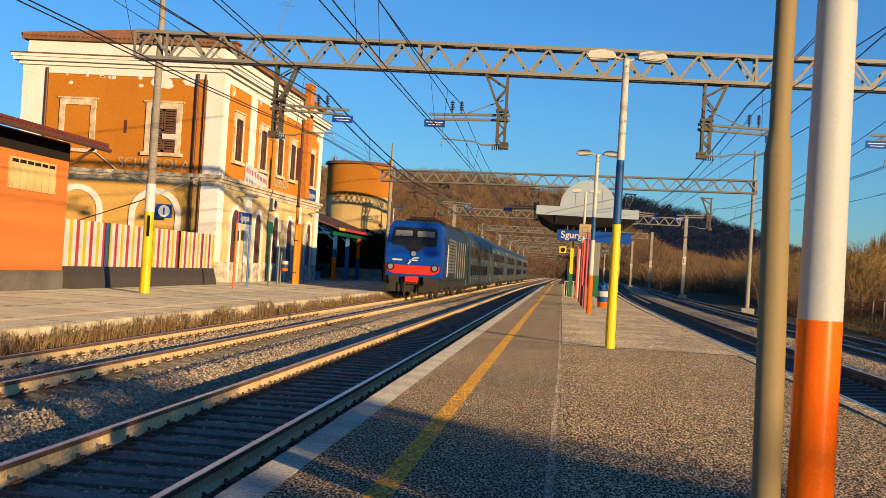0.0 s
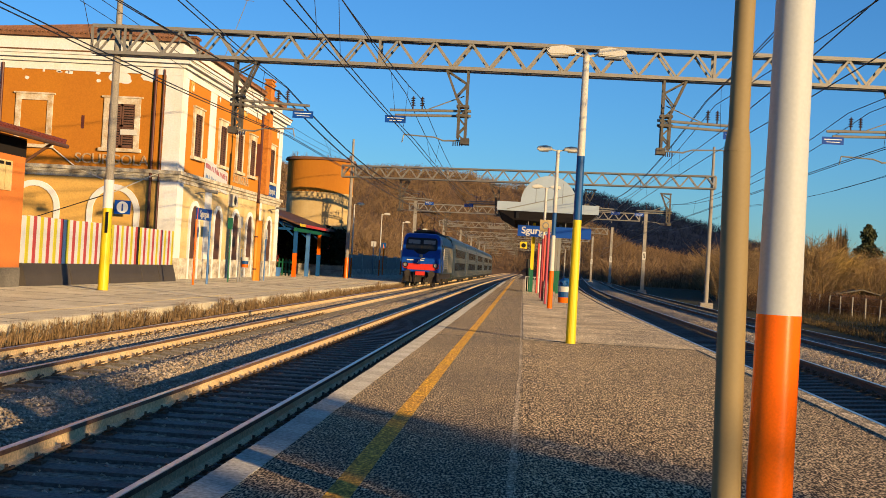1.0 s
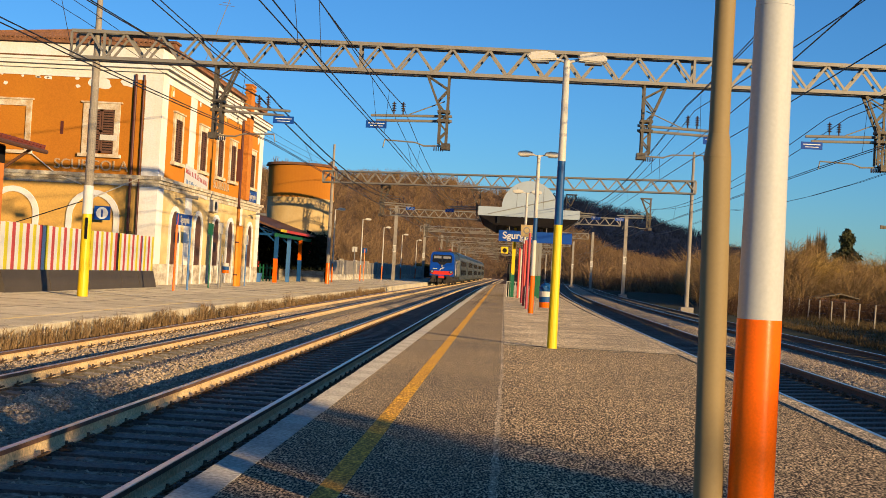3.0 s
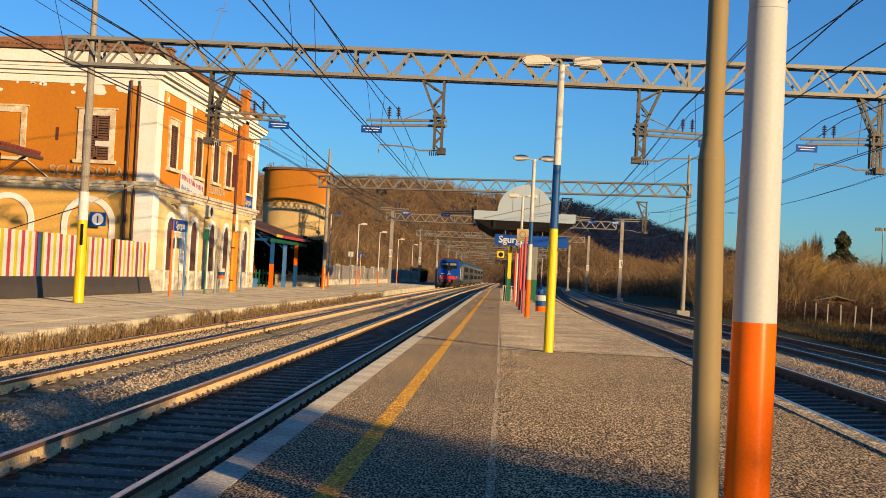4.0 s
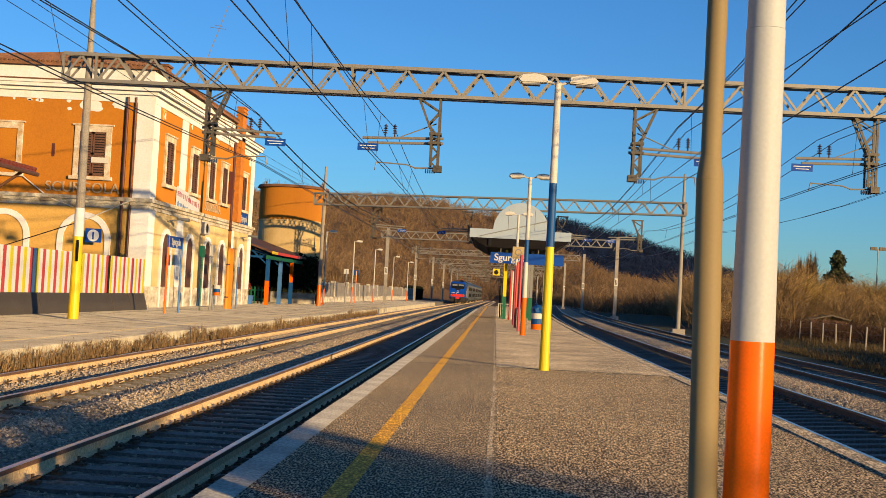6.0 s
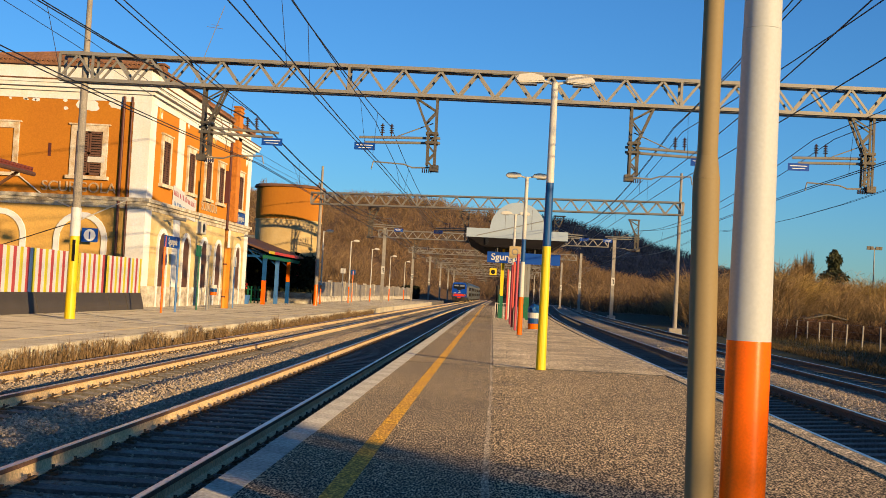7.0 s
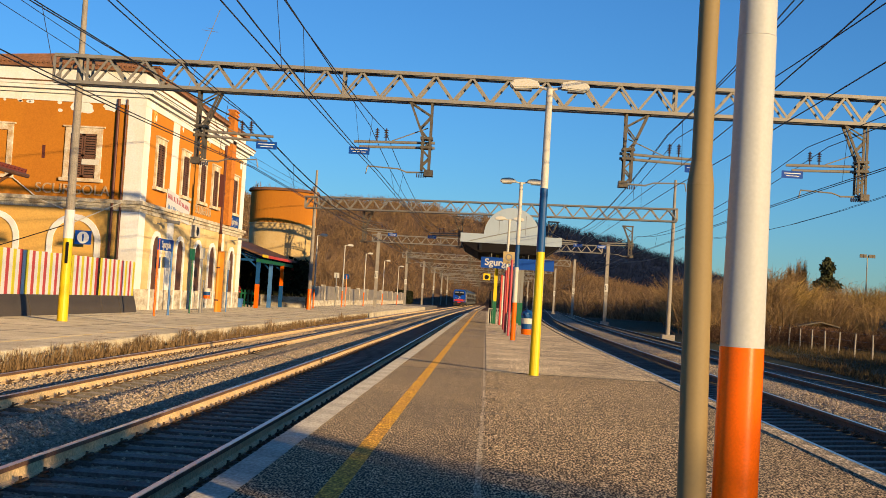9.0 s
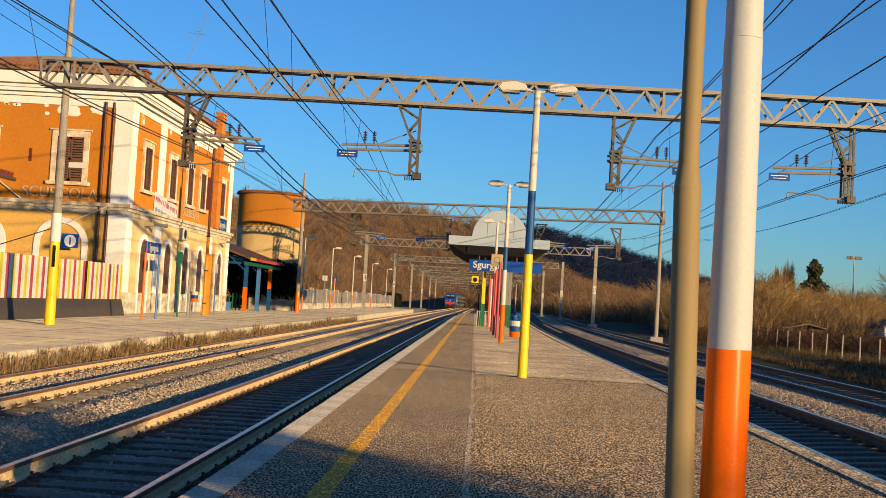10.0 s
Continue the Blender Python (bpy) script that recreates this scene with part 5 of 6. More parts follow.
def make_far_furniture():
    for x, y, h in ((-14.4, 99, 6.15), (-14.4, 118.5, 6.2), (-14.4, 139.5, 6.2), (-14.4, 165, 6.2), (-14.4, 192.5, 6.2)):
        make_lamp(x, y, ((1.6, "orange"), (h, "white")), h, 0.075, 1, "slim white platform lamp with one head", sides=(1,))
    w = thing("boundary_wall", "low pale stone boundary wall behind the side platform", "wall", kind="structure")
    for i in range(12):
        y = 109.5 + 11 * i
        part("wall", box(-16.75, -16.45, y, y + 10.96, -0.6, 1.95 + 0.06 * (i % 3), None, 0.02), M["mastc"], w, "weathered grey concrete panel")
        part("plinth", box(-16.46, -16.36, y + 0.1, y + 10.8, -0.6, 0.55, None, 0.02), M["stained"], w, "whitewashed footing")
        part("pier", box(-16.82, -16.38, y - 0.22, y + 0.22, -0.6, 2.15, None, 0.02), M["stained"], w)
    rng = random.Random(44)
    v, f = [], []
    leaf_clumps(v, f, rng, [(rng.uniform(-18.2, -16.9), rng.uniform(238, 275), 2.6 * rng.random() ** 0.8 - 0.1) for _ in range(3600)], 0.3)
    raw("hedge", v, f, M["hedge"], None, "clipped dark hedge behind the side platform", "hedge")
    for x, y, m in ((-15.0, 118, "white"), (-14.7, 124, "blue")):
        s = thing("sign_post", "small platform sign on a slim post", "sign", (x, y, 0), "small signs")
        part("tube", rod((0, 0, 0), (0, 0, 3.3), 0.05), M["orange" if m == "blue" else "grey"], s)
        part("plate", box(-0.25, 0.25, -0.03, 0.03, 2.9, 3.4), M[m], s)
    lw = thing("low_wall", "low whitewashed wall in front of the dark hedge", "wall", (-16.6, 97.0, 0))
    part("wall", box(-2.4, 1.8, -0.15, 0.15, -0.1, 0.85, None, 0.02), M["stained"], lw)
    part("coping", box(-2.45, 1.85, -0.2, 0.2, 0.852, 0.92, None, 0.015), M["concrete"], lw)
    f = thing("field_fence", "weathered concrete fence posts with wire along the field", "fence", (0, 0, 0))
    pm = mesh_of("post", box(-0.045, 0.045, -0.045, 0.045, -0.75, 0.8, None, 0.01), M["mastc"])
    pts = [(23.5 + 0.35 * i * 0.6, 62 + 4.2 * i) for i in range(16)]
    for x, y in pts:
        part("post", pm, None, f, at=pose(x, y, 0, 0, random.uniform(-2, 2), 0))
    for z in (-0.2, 0.3, 0.8):
        part("wire", rod((pts[0][0], pts[0][1], z), (pts[-1][0], pts[-1][1], z), 0.006, None, 4), M["wire"], f)
    h = thing("shed", "low dark wooden shed with a shallow gable roof", "shed", (33.3, 120, -0.75))
    part("wall", box(-1.7, 1.7, 0, 4, 0, 1.6), M["shutter"], h)
    part("roof", prism([(-2.2, 1.5), (0.2, 2.05), (2.2, 1.6), (2.2, 1.7), (0.2, 2.18), (-2.2, 1.62)], "y", -0.5, 4.5), M["galv_dark"], h)
    h = thing("cottage", "pale cottage with a tiled roof among the bushes", "house", (43.5, 118, -0.75))
    part("wall", box(-3, 6, 0, 6, 0, 2.4), M["cream"], h)
    part("roof", prism([(-3.5, 2.3), (1.5, 3.7), (6.5, 2.3)], "y", -0.4, 6.4), M["tile"], h)
    m = thing("floodlight_mast", "slim floodlight mast with four lamps", "mast", (50.5, 160, -0.75))
    part("pole", rod((0, 0, 0), (0, 0, 11.2), 0.12, None, 8, 0.07), M["galv"], m)
    part("crossbar", rod((-0.9, 0, 11.2), (0.9, 0, 11.2), 0.05), M["galv"], m)
    for x in (-0.8, -0.35, 0.35, 0.8):
        part("floodlight", box(x - 0.2, x + 0.2, -0.15, 0.1, 11.0, 11.45), M["galv_dark"], m)
    rng = random.Random(3)
    def blades(count, far, lo, hi, wide, where):
        v, f = [], []
        for _ in range(count):
            y = rng.uniform(34, far)
            x = where(y)
            clump = 0.6 + 0.8 * abs(noise.noise((x * 0.6, y * 0.35, 2)))
            hgt = rng.uniform(lo, hi) * clump
            k = len(v)
            a = rng.uniform(0, 6.28)
            v += [(x - wide * math.cos(a), y - wide * math.sin(a), -.75), (x + wide * math.cos(a), y + wide * math.sin(a), -.75), (x + rng.uniform(-.12, .12), y + rng.uniform(-.1, .1), -.75 + hgt)]
            f.append((k, k + 1, k + 2))
        return v, f
    v, f = blades(30000, 115, 0.05, 0.18, 0.018, lambda y: rng.uniform(14.2 + (y - 34) * 0.06, 20 + y * 0.24))
    raw("grass", v, f, M["grass"], None, "short rough winter grass beside the line", "grass")
    v, f = blades(9000, 125, 0.2, 0.7, 0.013, lambda y: 23.5 + (y - 62) * 0.05 + rng.gauss(0, 1.6))
    raw("tall_grass", v, f, M["straw"], None, "tall dry straw-coloured grass along the field fence", "grass")
    v, f = blades(4000, 100, 0.12, 0.4, 0.02, lambda y: 14.0 + (y - 34) * 0.07 + rng.uniform(0, 1.8))
    raw("tall_grass", v, f, M["straw"], None, "dry straw-coloured grass at the edge of the ballast", "grass")


def make_rear_shade():
    """Thin leaf clumps added unseen behind the camera; their broken shade lies on the near end of the platform."""
    rng = random.Random(21)
    v, f = [], []
    pts = []
    for _ in range(4200):
        y = -12.0 - 4.0 * rng.random() ** 0.6
        top = 3.45 + 1.1 * smooth(12.2, 14.4, -y) - 1.6 * smooth(15.0, 16.0, -y) + 0.25 * noise.noise((y * 1.1, 3, 0)) + 0.35 * noise.noise((y * 3.0, 1, 0)) + rng.gauss(0, 0.45)
        if rng.random() < 0.06 and -15.3 < y < -14.2:
            top = 5.0
        pts.append((20 + rng.uniform(-0.9, 0.9), y, -0.75 + (top + 0.75) * rng.random() ** 1.1))
    for _ in range(1300):
        y = -16.95 - 1.6 * rng.random()
        pts.append((20 + rng.uniform(-0.9, 0.9), y, -0.75 + (4.9 + rng.gauss(0, 0.25)) * rng.random() ** 0.9))
    leaf_clumps(v, f, rng, pts, 0.17)
    raw("hedge", v, f, M["hedge"], None, "unseen leaf clumps added to shade the near end of the platform", "hedge")


def make_field_shade():
    """A ragged leaf row added out of view at the field's near end, to shade the grass beside the siding."""
    rng = random.Random(52)
    v, f, pts = [], [], []
    for _ in range(4200):
        u = rng.random()
        top = 2.6 + 0.6 * noise.noise((u * 9, 0, 4)) + rng.gauss(0, 0.25)
        pts.append((23.5 + 10.5 * u + rng.uniform(-0.8, 0.8), 22 + 37 * u + rng.uniform(-0.8, 0.8), -0.75 + top * rng.random() ** 0.9))
    leaf_clumps(v, f, rng, pts, 0.2)
    raw("hedge", v, f, M["hedge"], None, "unseen ragged leaf row added to shade the grass by the siding", "hedge")


# ------------------------------------------------------------------ train
def shell(sections, bm=None):
    bm = bmesh.new() if bm is None else bm
    rings = [[bm.verts.new((x, y, z)) for x, z in sec] for y, sec in sections]
    k = len(rings[0])
    for a, b in zip(rings, rings[1:]):
        for i in range(k):
            bm.faces.new((a[i], a[(i + 1) % k], b[(i + 1) % k], b[i]))
    bm.faces.new(rings[0][::-1])
    bm.faces.new(rings[-1])
    return bm


def bogie(parent, y, half):
    bm = bmesh.new()
    for dy in (-half, half):
        for s in (-1, 1):
            rod((s * 0.68, y + dy, 0.5), (s * 0.82, y + dy, 0.5), 0.5, bm, 20)
        rod((-0.9, y + dy, 0.5), (0.9, y + dy, 0.5), 0.09, bm, 8)
    for s in (-1, 1):
        box(s * 1.0 - 0.08, s * 1.0 + 0.08, y - half - 0.6, y + half + 0.6, 0.45, 0.8, bm)
        for dy in (-half, half):
            box(s * 1.08 - 0.09, s * 1.08 + 0.09, y + dy - 0.22, y + dy + 0.22, 0.3, 0.75, bm)
    part("bogie", bm, M["under"], parent)


def make_train():
    t = thing("passenger_train", "grey double-deck coaches with a blue and red electric locomotive", "train", (-7.5, 60, RAIL))
    loco = part("locomotive", shell([(y, [(-w, 1.0), (w, 1.0), (w, 2.2), (w - 0.03, 3.1), (w - 0.32, 3.78), (w - 0.62, 3.98), (-w + 0.62, 3.98), (-w + 0.32, 3.78), (-w + 0.03, 3.1), (-w, 2.2)]) for y, w in ((1.1, 1.5), (15.5, 1.5))]), M["coach"], t, "grey locomotive body")
    def slope(z):
        return max(0.0, z - 2.0) * 0.17
    outline = [(-1.36, 1.1), (1.36, 1.1), (1.42, 2.0), (1.39, 2.9), (1.33, 3.55), (1.21, 3.8), (0.98, 3.9), (-0.98, 3.9), (-1.21, 3.8), (-1.33, 3.55), (-1.39, 2.9), (-1.42, 2.0)]
    back = [(-1.505, 1.05), (1.505, 1.05), (1.505, 2.0), (1.495, 2.9), (1.40, 3.5), (1.16, 3.85), (0.85, 4.0), (-0.85, 4.0), (-1.16, 3.85), (-1.40, 3.5), (-1.495, 2.9), (-1.505, 2.0)]
    cab = bmesh.new()
    r0 = [cab.verts.new((x, slope(z), z)) for x, z in outline]
    r1 = [cab.verts.new((x * 1.03, slope(z) + 0.22, z + (0.06 if z > 3 else 0))) for x, z in outline]
    r2 = [cab.verts.new((x, 2.2, z)) for x, z in back]
    for p, q in ((r0, r1), (r1, r2)):
        for i in range(12):
            cab.faces.new((p[i], p[(i + 1) % 12], q[(i + 1) % 12], q[i]))
    cab.faces.new((r0[0], r0[1], r0[2], r0[11]))
    cab.faces.new([r0[i] for i in range(2, 12)])
    cab.faces.new(r2)
    part("cab", cab, M["loco_blue"], loco, "deep blue driving cab")
    part("front_band", shell([(-0.06, [(-1.02, 1.26), (1.02, 1.26), (1.31, 1.42), (1.34, 1.7), (-1.34, 1.7), (-1.31, 1.42)]), (0.1, [(-1.08, 1.22), (1.08, 1.22), (1.39, 1.4), (1.42, 1.72), (-1.42, 1.72), (-1.39, 1.4)])]), M["loco_red"], loco, "red front band")
    def leaning(pts, out, deep):
        g = bmesh.new()
        f0 = [g.verts.new((x, slope(z) - out, z)) for x, z in pts]
        f1 = [g.verts.new((x, slope(z) - out + deep, z)) for x, z in pts]
        k = len(pts)
        for i in range(k):
            g.faces.new((f0[i], f0[(i + 1) % k], f1[(i + 1) % k], f1[i]))
        g.faces.new(f0[::-1])
        g.faces.new(f1)
        return g
    part("windscreen_surround", leaning([(-1.08, 2.7), (1.08, 2.7), (1.17, 2.84), (1.14, 3.46), (1.02, 3.62), (-1.02, 3.62), (-1.14, 3.46), (-1.17, 2.84)], 0.03, 0.1), M["black"], loco, "black windscreen surround")
    part("front_panel", leaning([(-0.26, 2.44), (0.26, 2.44), (0.6, 2.7), (-0.6, 2.7)], 0.025, 0.1), M["black"], loco)
    for s in (-1, 1):
        a0, a1 = sorted((s * 0.07, s * 1.05))
        part("windscreen", leaning([(a0, 2.75), (a1, 2.75), (a1 * 0.98, 3.5), (a0 * 0.98, 3.5)], 0.045, 0.03), M["glass"], loco, "dark windscreen pane")
        part("sun_blind", leaning([(a0 + 0.05, 3.17), (a1 - 0.05, 3.17), (a1 - 0.05, 3.46), (a0 + 0.05, 3.46)], 0.05, 0.02), M["grey"], loco, "grey sun blind")
        hl = part("headlight", rod((s * 1.12, -0.1, 1.6), (s * 1.12, 0.05, 1.6), 0.19, None, 20), M["black"], loco, "round headlight cluster")
        part("lens", rod((s * 1.12, -0.125, 1.6), (s * 1.12, -0.1, 1.6), 0.13, None, 18), M["grey"], hl)
        part("wiper", bar((s * 0.3, slope(2.75) - 0.075, 2.72), (s * 0.75, slope(3.2) - 0.075, 3.25), 0.03, 0.02), M["black"], loco)
        bf = part("buffer", rod((s * 0.87, -0.5, 0.98), (s * 0.87, 0.1, 0.98), 0.12, None, 16, 0.16), M["under"], loco)
        part("buffer_plate", rod((s * 0.87, -0.56, 0.98), (s * 0.87, -0.5, 0.98), 0.25, None, 20), M["under"], bf)
        part("cab_door", box(min(s * 1.49, s * 1.525), max(s * 1.49, s * 1.525), 1.35, 2.05, 1.15, 3.0), M["loco_blue"], loco, "blue cab door")
        part("side_window", box(min(s * 1.5, s * 1.535), max(s * 1.5, s * 1.535), 1.45, 1.95, 2.35, 2.9), M["glass"], loco)
        part("step", box(min(s * 1.05, s * 1.4), max(s * 1.05, s * 1.4), -0.1, 0.15, 0.4, 0.46), M["under"], loco)
        part("hose", rod((s * 0.5, -0.22, 1.05), (s * 0.42, -0.3, 0.35), 0.03, None, 6), M["black"], loco)
    part("headlight", rod((0, -0.06, 2.3), (0, 0.05, 2.3), 0.13, None, 14), M["grey"], loco, "round upper headlight")
    # pale emblem and number marks
    em = bmesh.new()
    bar((-0.25, -0.07, 1.75), (0.05, -0.07, 2.1), 0.07, 0.02, em)
    bar((-0.2, -0.07, 1.95), (0.25, -0.07, 1.97), 0.06, 0.02, em)
    bar((0.02, -0.07, 2.08), (0.28, -0.07, 2.1), 0.06, 0.02, em)
    part("emblem", em, M["white"], loco, "white emblem")
    part("mark", box(-1.05, -0.55, -0.06, -0.03, 1.92, 2.0), M["white"], loco)
    un = bmesh.new()
    box(-1.3, 1.3, 0.1, 0.5, 0.35, 1.15, un)
    box(-0.4, 0.4, -0.2, 0.3, 0.75, 1.1, un)
    rod((-0.35, -0.1, 0.85), (-0.35, -0.1, 0.2), 0.05, un, 6)
    rod((0.35, -0.1, 0.85), (0.35, -0.1, 0.2), 0.05, un, 6)
    box(-1.3, 1.3, 0.5, 15.3, 0.6, 1.05, un)
    part("underframe", un, M["under"], loco)
    part("coupling", box(-0.35, 0.35, -0.32, -0.05, 0.85, 1.15, None, 0.03), M["loco_red"], loco)
    for y in (3.2, 12.2):
        bogie(t, y, 1.3)
    for s in (-1, 1):
        lou = bmesh.new()
        for i in range(11):
            box(min(s * 1.5, s * 1.535), max(s * 1.5, s * 1.535), 3.0, 6.6, 1.4 + 0.17 * i, 1.5 + 0.17 * i, lou)
        part("louvre", lou, M["galv"], loco, "grey side louvres")
        rib = bmesh.new()
        for i in range(5):
            box(min(s * 1.5, s * 1.53), max(s * 1.5, s * 1.53), 7.3 + 1.5 * i, 7.4 + 1.5 * i, 1.1, 3.2, rib)
        part("side_rib", rib, M["galv"], loco)
        part("grab_rail", rod((s * 1.52, 2.4, 1.2), (s * 1.52, 2.4, 2.9), 0.03), M["white"], loco)
    rf = bmesh.new()
    box(-0.9, 0.9, 3, 13, 3.95, 4.15, rf)
    box(-0.5, 0.5, 6, 9, 4.1, 4.35, rf)
    part("roof_gear", rf, M["under"], loco)
    for x_, y_ in ((-0.6, 3.6), (0.6, 3.6), (-0.6, 5.4), (0.6, 5.4), (0.0, 10.5), (0.4, 12.2)):
        ins = bmesh.new()
        for i in range(4):
            rod((x_, y_, 4.12 + 0.08 * i), (x_, y_, 4.17 + 0.08 * i), 0.1, ins, 8, 0.06)
        part("roof_insulator", ins, M["faded_red"], loco, "reddish ribbed roof insulator")
    pg = bmesh.new()
    for s in (-1, 1):
        rod((s * 0.55, 3.2, 4.15), (s * 0.45, 4.9, 4.9), 0.03, pg, 5)
        rod((s * 0.45, 4.9, 4.9), (s * 0.6, 3.4, 5.6), 0.025, pg, 5)
        rod((s * 0.75, 3.4, 5.62), (s * 0.95, 3.4, 5.5), 0.025, pg, 5)
    rod((-0.75, 3.4, 5.62), (0.75, 3.4, 5.62), 0.03, pg, 5)
    rod((-0.75, 3.1, 5.62), (0.75, 3.1, 5.62), 0.03, pg, 5)
    rod((-0.45, 4.9, 4.9), (0.45, 4.9, 4.9), 0.025, pg, 5)
    box(-0.7, 0.7, 3.0, 3.3, 4.1, 4.3, pg)
    part("pantograph", pg, M["iron"], loco, "raised pantograph")
    # coaches
    w = 1.38
    sec = [(-w + 0.08, 0.45), (w - 0.08, 0.45), (w, 0.7), (w, 3.2), (w - 0.2, 3.95), (w - 0.55, 4.25), (-w + 0.55, 4.25), (-w + 0.2, 3.95), (-w, 3.2), (-w, 0.7)]
    body = mesh_of("coach", shell([(0, sec), (25.9, sec)]), M["coach"])
    rsec = [(w - 0.17, 3.9), (w - 0.53, 4.27), (-w + 0.53, 4.27), (-w + 0.17, 3.9)]
    roof = mesh_of("coach_roof", shell([(0.05, rsec), (25.85, rsec)]), M["coach_roof"])
    winm, doorm, trimm = {}, {}, {}
    for s in (-1, 1):
        winm[s] = mesh_of("window", box(min(s * 1.36, s * 1.395), max(s * 1.36, s * 1.395), -0.62, 0.62, -0.36, 0.36), M["glass"])
        doorm[s] = mesh_of("door", box(min(s * 1.36, s * 1.41), max(s * 1.36, s * 1.41), -0.75, 0.75, 0.75, 2.9), M["coach_roof"])
        tb = bmesh.new()
        for zz in (1.0, 2.28, 3.25):
            box(min(s * 1.37, s * 1.395), max(s * 1.37, s * 1.395), 0.2, 25.7, zz, zz + 0.03, tb)
        for k in range(13):
            box(min(s * 1.37, s * 1.392), max(s * 1.37, s * 1.392), 0.3 + 2.1 * k, 0.36 + 2.1 * k, 0.6, 3.6, tb)
        trimm[s] = mesh_of("trim", tb, M["galv"])
    for k in range(5):
        y = 16.2 + 26.7 * k
        c = part("coach", body, None, t, "grey double-deck coach", at=(0, y, 0))
        part("coach_roof", roof, None, c, "bluish coach roof")
        for s in (-1, 1):
            part("trim", trimm[s], None, c)
            for i in range(9):
                part("window", winm[s], None, c, at=(0, 5.0 + 2.0 * i, 2.82))
                part("window", winm[s], None, c, at=(0, 5.0 + 2.0 * i, 1.6))
            for yy in (2.4, 23.4):
                part("door", doorm[s], None, c, at=(0, yy, 0))
        bogie(t, y + 3.2, 1.25)
        bogie(t, y + 22.7, 1.25)
    return t


TRAIN_ROWS = [(0.0, 59.5), (0.5, 73.0), (1.0, 87.0), (1.5, 100.8), (2.0, 114.3), (2.5, 127.4), (4.0, 164.5), (5.5, 200.5), (7.0, 235.0), (8.5, 268.0), (10.0, 300.0)]


def motions():
    walk(train, [(t, pose(-7.5 + veer(y), y, RAIL, 0, 0, -0.46 * smooth(100, 140, y))) for t, y in TRAIN_ROWS])


# ------------------------------------------------------------------ the place
make_ground()
make_hill("hill", near_height, -900, 330, 225, 900, 15, 15, M["hill"], "long wooded hill in winter brown")
make_hill("hill", far_height, -700, 720, 700, 1500, 40, 40, M["twig_haze"], "distant wooded ridge with haze and shade in its blue colour")
make_woods()
make_island()
make_cracks()
make_side_platform()
make_ballast(-9.0, -2.0, ((-5.5, 0.5, 0.12), (-7.7, 0.5, 0.085), (-8.75, 0.25, 0.08)), 0, "grey-brown crushed stone ballast", 1, (-3.5, -7.5))
make_ballast(3.9, 12.5, ((8.0, 0.8, 0.06),), 1, "grey-brown crushed stone ballast", 2, (5.55, 10.4))
make_track(-3.5, 0, 48, "straight running line beside the island platform", 120)
make_track(-7.5, 0, 40, "straight running line beside the side platform", 110)
make_track(5.55, 1, 30, "running line on the far side of the island platform", 90, 0.05, 0.10)
make_track(10.4, 1, 0, "outer siding on the field side", 60, -0.04, 0.08)
make_station()
make_hut()
make_fence()
g1 = make_gantry(38.4, -13.8, 16.4, ((-9.75, 1), (-2.1, -1), (4.2, 1), (11.9, -1)), label="lattice steel portal carrying the overhead wires", painted=True)
g2 = make_gantry(91.0, -13.6, 12.9, ((-9.75, 1), (-2.1, -1), (4.5, 1), (10.9, -1)), label="lattice steel portal carrying the overhead wires", skew=-7.0)
g3 = make_gantry(143.6, -13.4, 14.0, ((-9.75, 1), (-2.1, -1), (6, 1)), round_mast=False, label="lattice steel portal on square concrete masts", skew=-4.0)
for y in (196, 249, 301, 354, 406):
    copy_thing(g3, pose(0, y, 0))
SPOTS = [-14.2, 38.4, 91.0, 143.6, 196, 249, 301, 354]
make_wires(((-8.02, 7.01, 0.0515, 0.41), (-8.27, 6.86, -0.001, 0.58), (-8.06, 7.01, 0.0645, 0.73), (-8.31, 6.86, -0.0185, 0.43)),
           ((-7.94, 5.42, -0.0065, 0.44), (-7.84, 5.42, -0.0065, 0.40)), 0, SPOTS, "carrier and contact wires over the side platform line")
make_wires(((-4.11, 7.0, 0.0025, 0.11), (-3.59, 6.84, 0.0035, 0.74)), ((-3.87, 5.5, 0.0, 0.1), (-3.73, 5.5, 0.0165, 0.42)), 0, SPOTS, "carrier and contact wires over the island platform line")
make_wires(((5.54, 7.21, -0.047, 0.69), (5.85, 7.10, 0.019, 0.41), (5.58, 7.21, -0.0315, 0.43)),
           ((5.57, 5.84, -0.0455, 0.45), (5.89, 5.56, -0.011, 0.22)), 1, SPOTS, "carrier and contact wires over the far platform line")
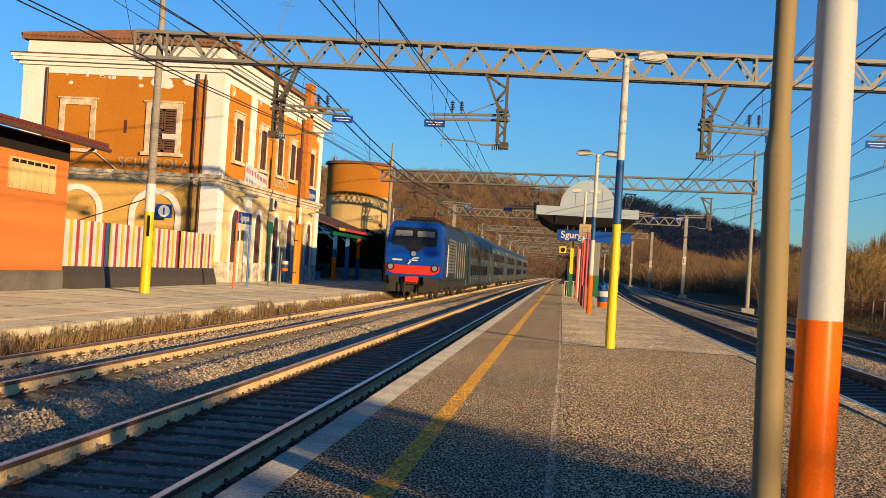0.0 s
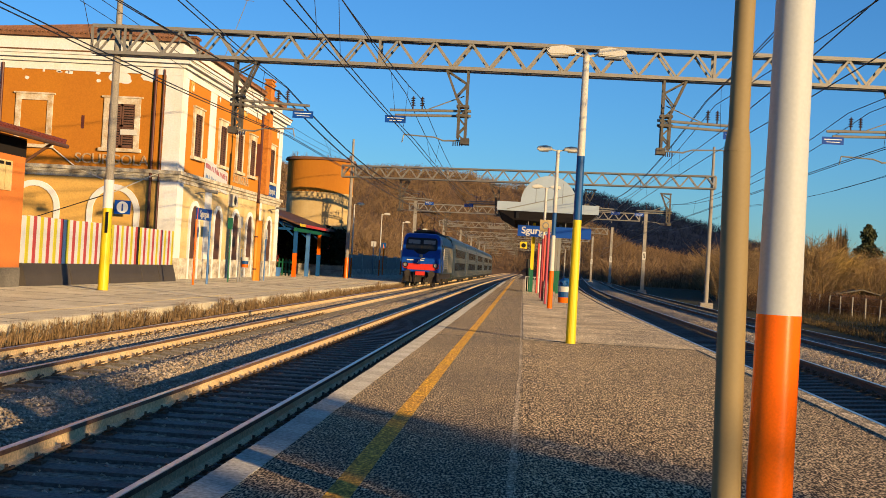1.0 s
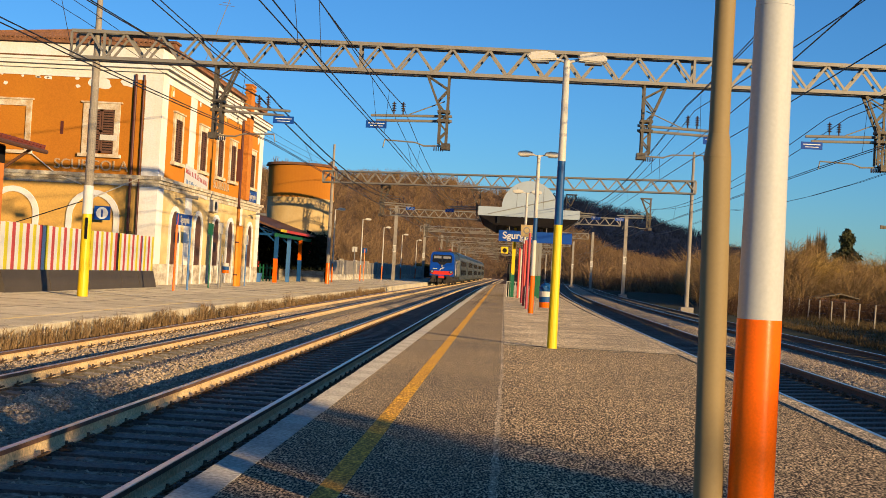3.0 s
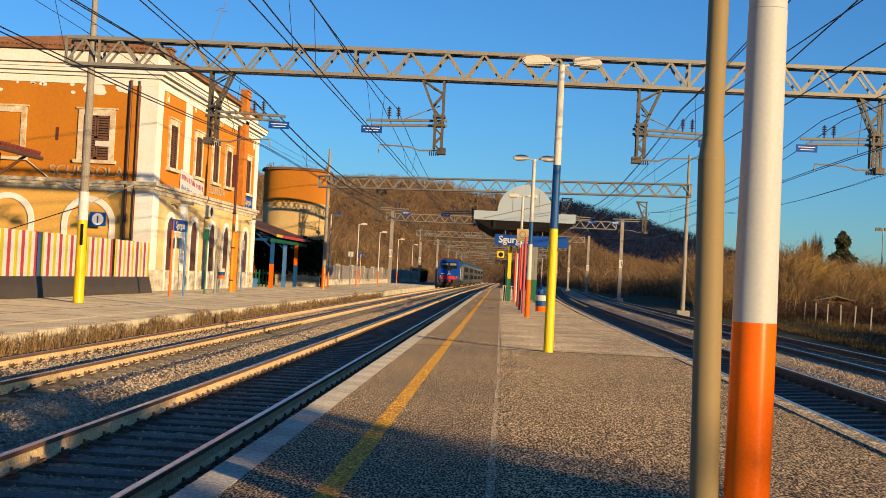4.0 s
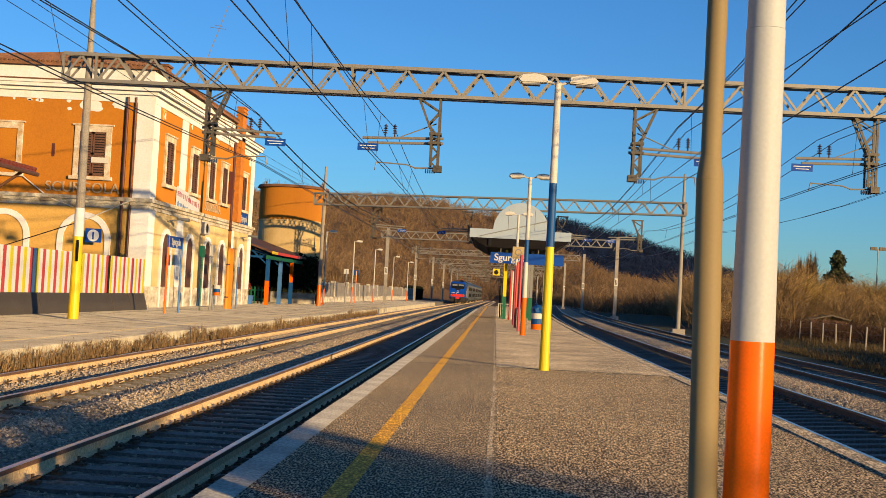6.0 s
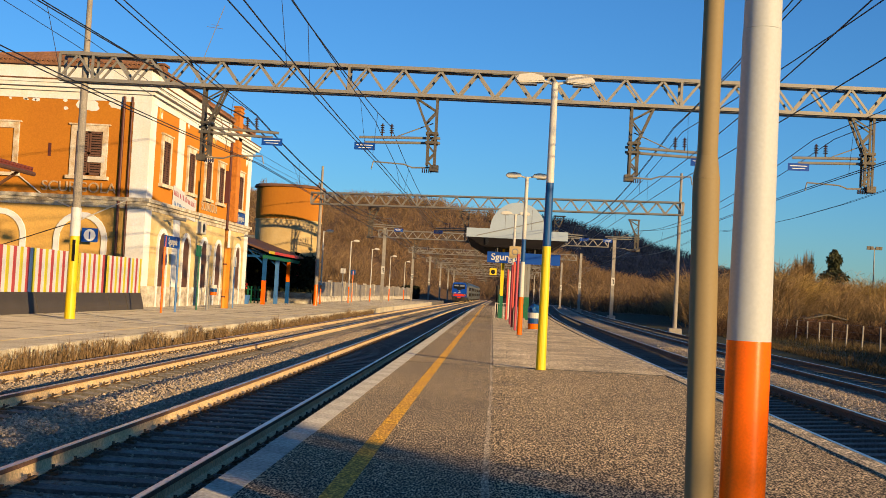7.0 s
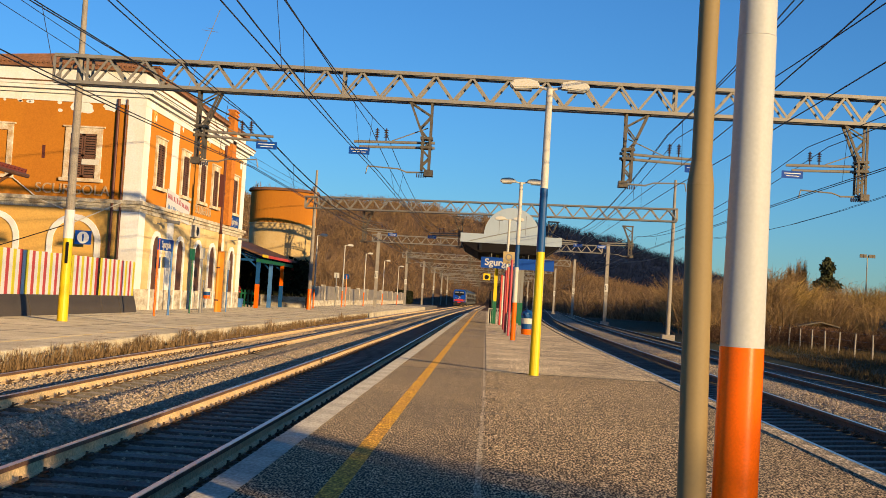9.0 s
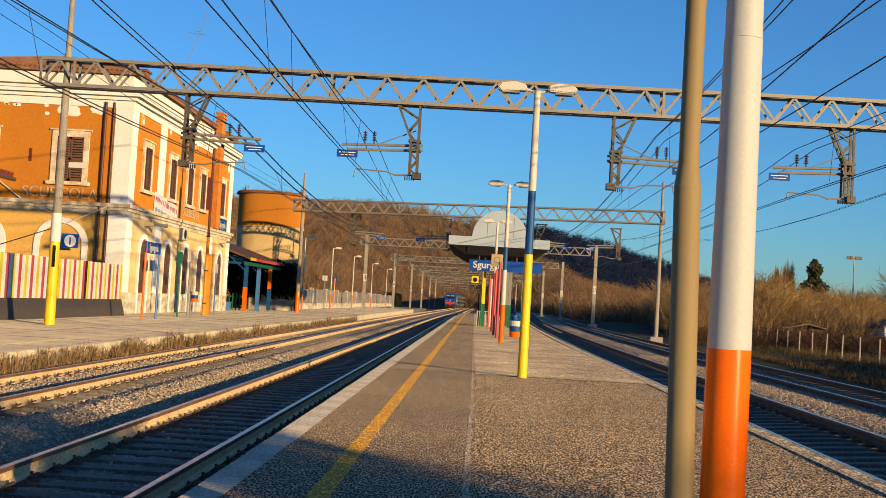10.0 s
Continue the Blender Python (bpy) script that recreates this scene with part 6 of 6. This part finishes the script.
make_wires(((10.04, 7.05, 0.0, 0.3), (10.7, 7.1, 0.0, 0.3)), ((9.93, 5.5, 0.0, 0.03), (10.07, 5.5, 0.0, 0.03)), 1, SPOTS, "carrier and contact wires over the siding")
make_feeder(-13.95, 9.05, "pair of feeder wires along the station masts", 0.05)
make_feeder(16.2, 7.1, "pair of feeder wires along the field masts")
make_rear_shade()
make_field_shade()
make_near_poles()
make_lamp(1.1, 25.1, ((2.6, "yellow"), (3.95, "blue"), (6.1, "white")), 6.1, 0.105, 2, "lamp post banded yellow, blue and white with two lamp heads")
make_lamp(1.15, 47.2, ((1.5, "orange"), (2.9, "white"), (3.8, "blue"), (6.3, "white")), 6.3, 0.105, 2, "lamp post banded orange, white and blue with two lamp heads")
make_lamp(1.12, 69.0, ((1.5, "red"), (6.3, "white")), 6.3, 0.1, 2, "lamp post banded red and white with two lamp heads")
make_canopy()
make_bin(2.05, 57.0)
make_sign_posts()
make_water_tower()
make_shelter()
make_far_furniture()
make_tree("conifer", 45.3, 160, 10.6, 5.2, "conifer", "dark green conifer standing above the scrub", 1)
make_tree("bare_tree", 38.5, 160, 9.6, 6.5, "bare", "bare broad winter tree beyond the field", 2)
make_tree("bare_tree", 56.5, 150, 11.0, 10.0, "bare", "bare broad winter tree beyond the field", 3)
make_tree("bare_tree", -33.5, 75, 10.5, 6, "bare", "bare winter tree behind the station", 4)
rng_t = random.Random(77)
for i in range(11):
    y_t = 126 + 3.2 * i
    h_t = rng_t.uniform(5.2, 7.4)
    make_tree("bare_tree", (0.235 + 0.0155 * i + rng_t.uniform(-0.006, 0.006)) * y_t, y_t, h_t, h_t * rng_t.uniform(0.75, 1.0), "bare", "small bare winter tree with golden twigs beyond the field fence", 20 + i, "twig_gold" if i % 3 else "twig_grey")
for x_t, h_t in ((41.0, 10.3), (42.4, 11.2)):
    make_tree("bare_poplar", x_t, 162, h_t, 1.7, "bare", "slim bare poplar beyond the field", int(x_t * 10))
train = make_train()
motions()
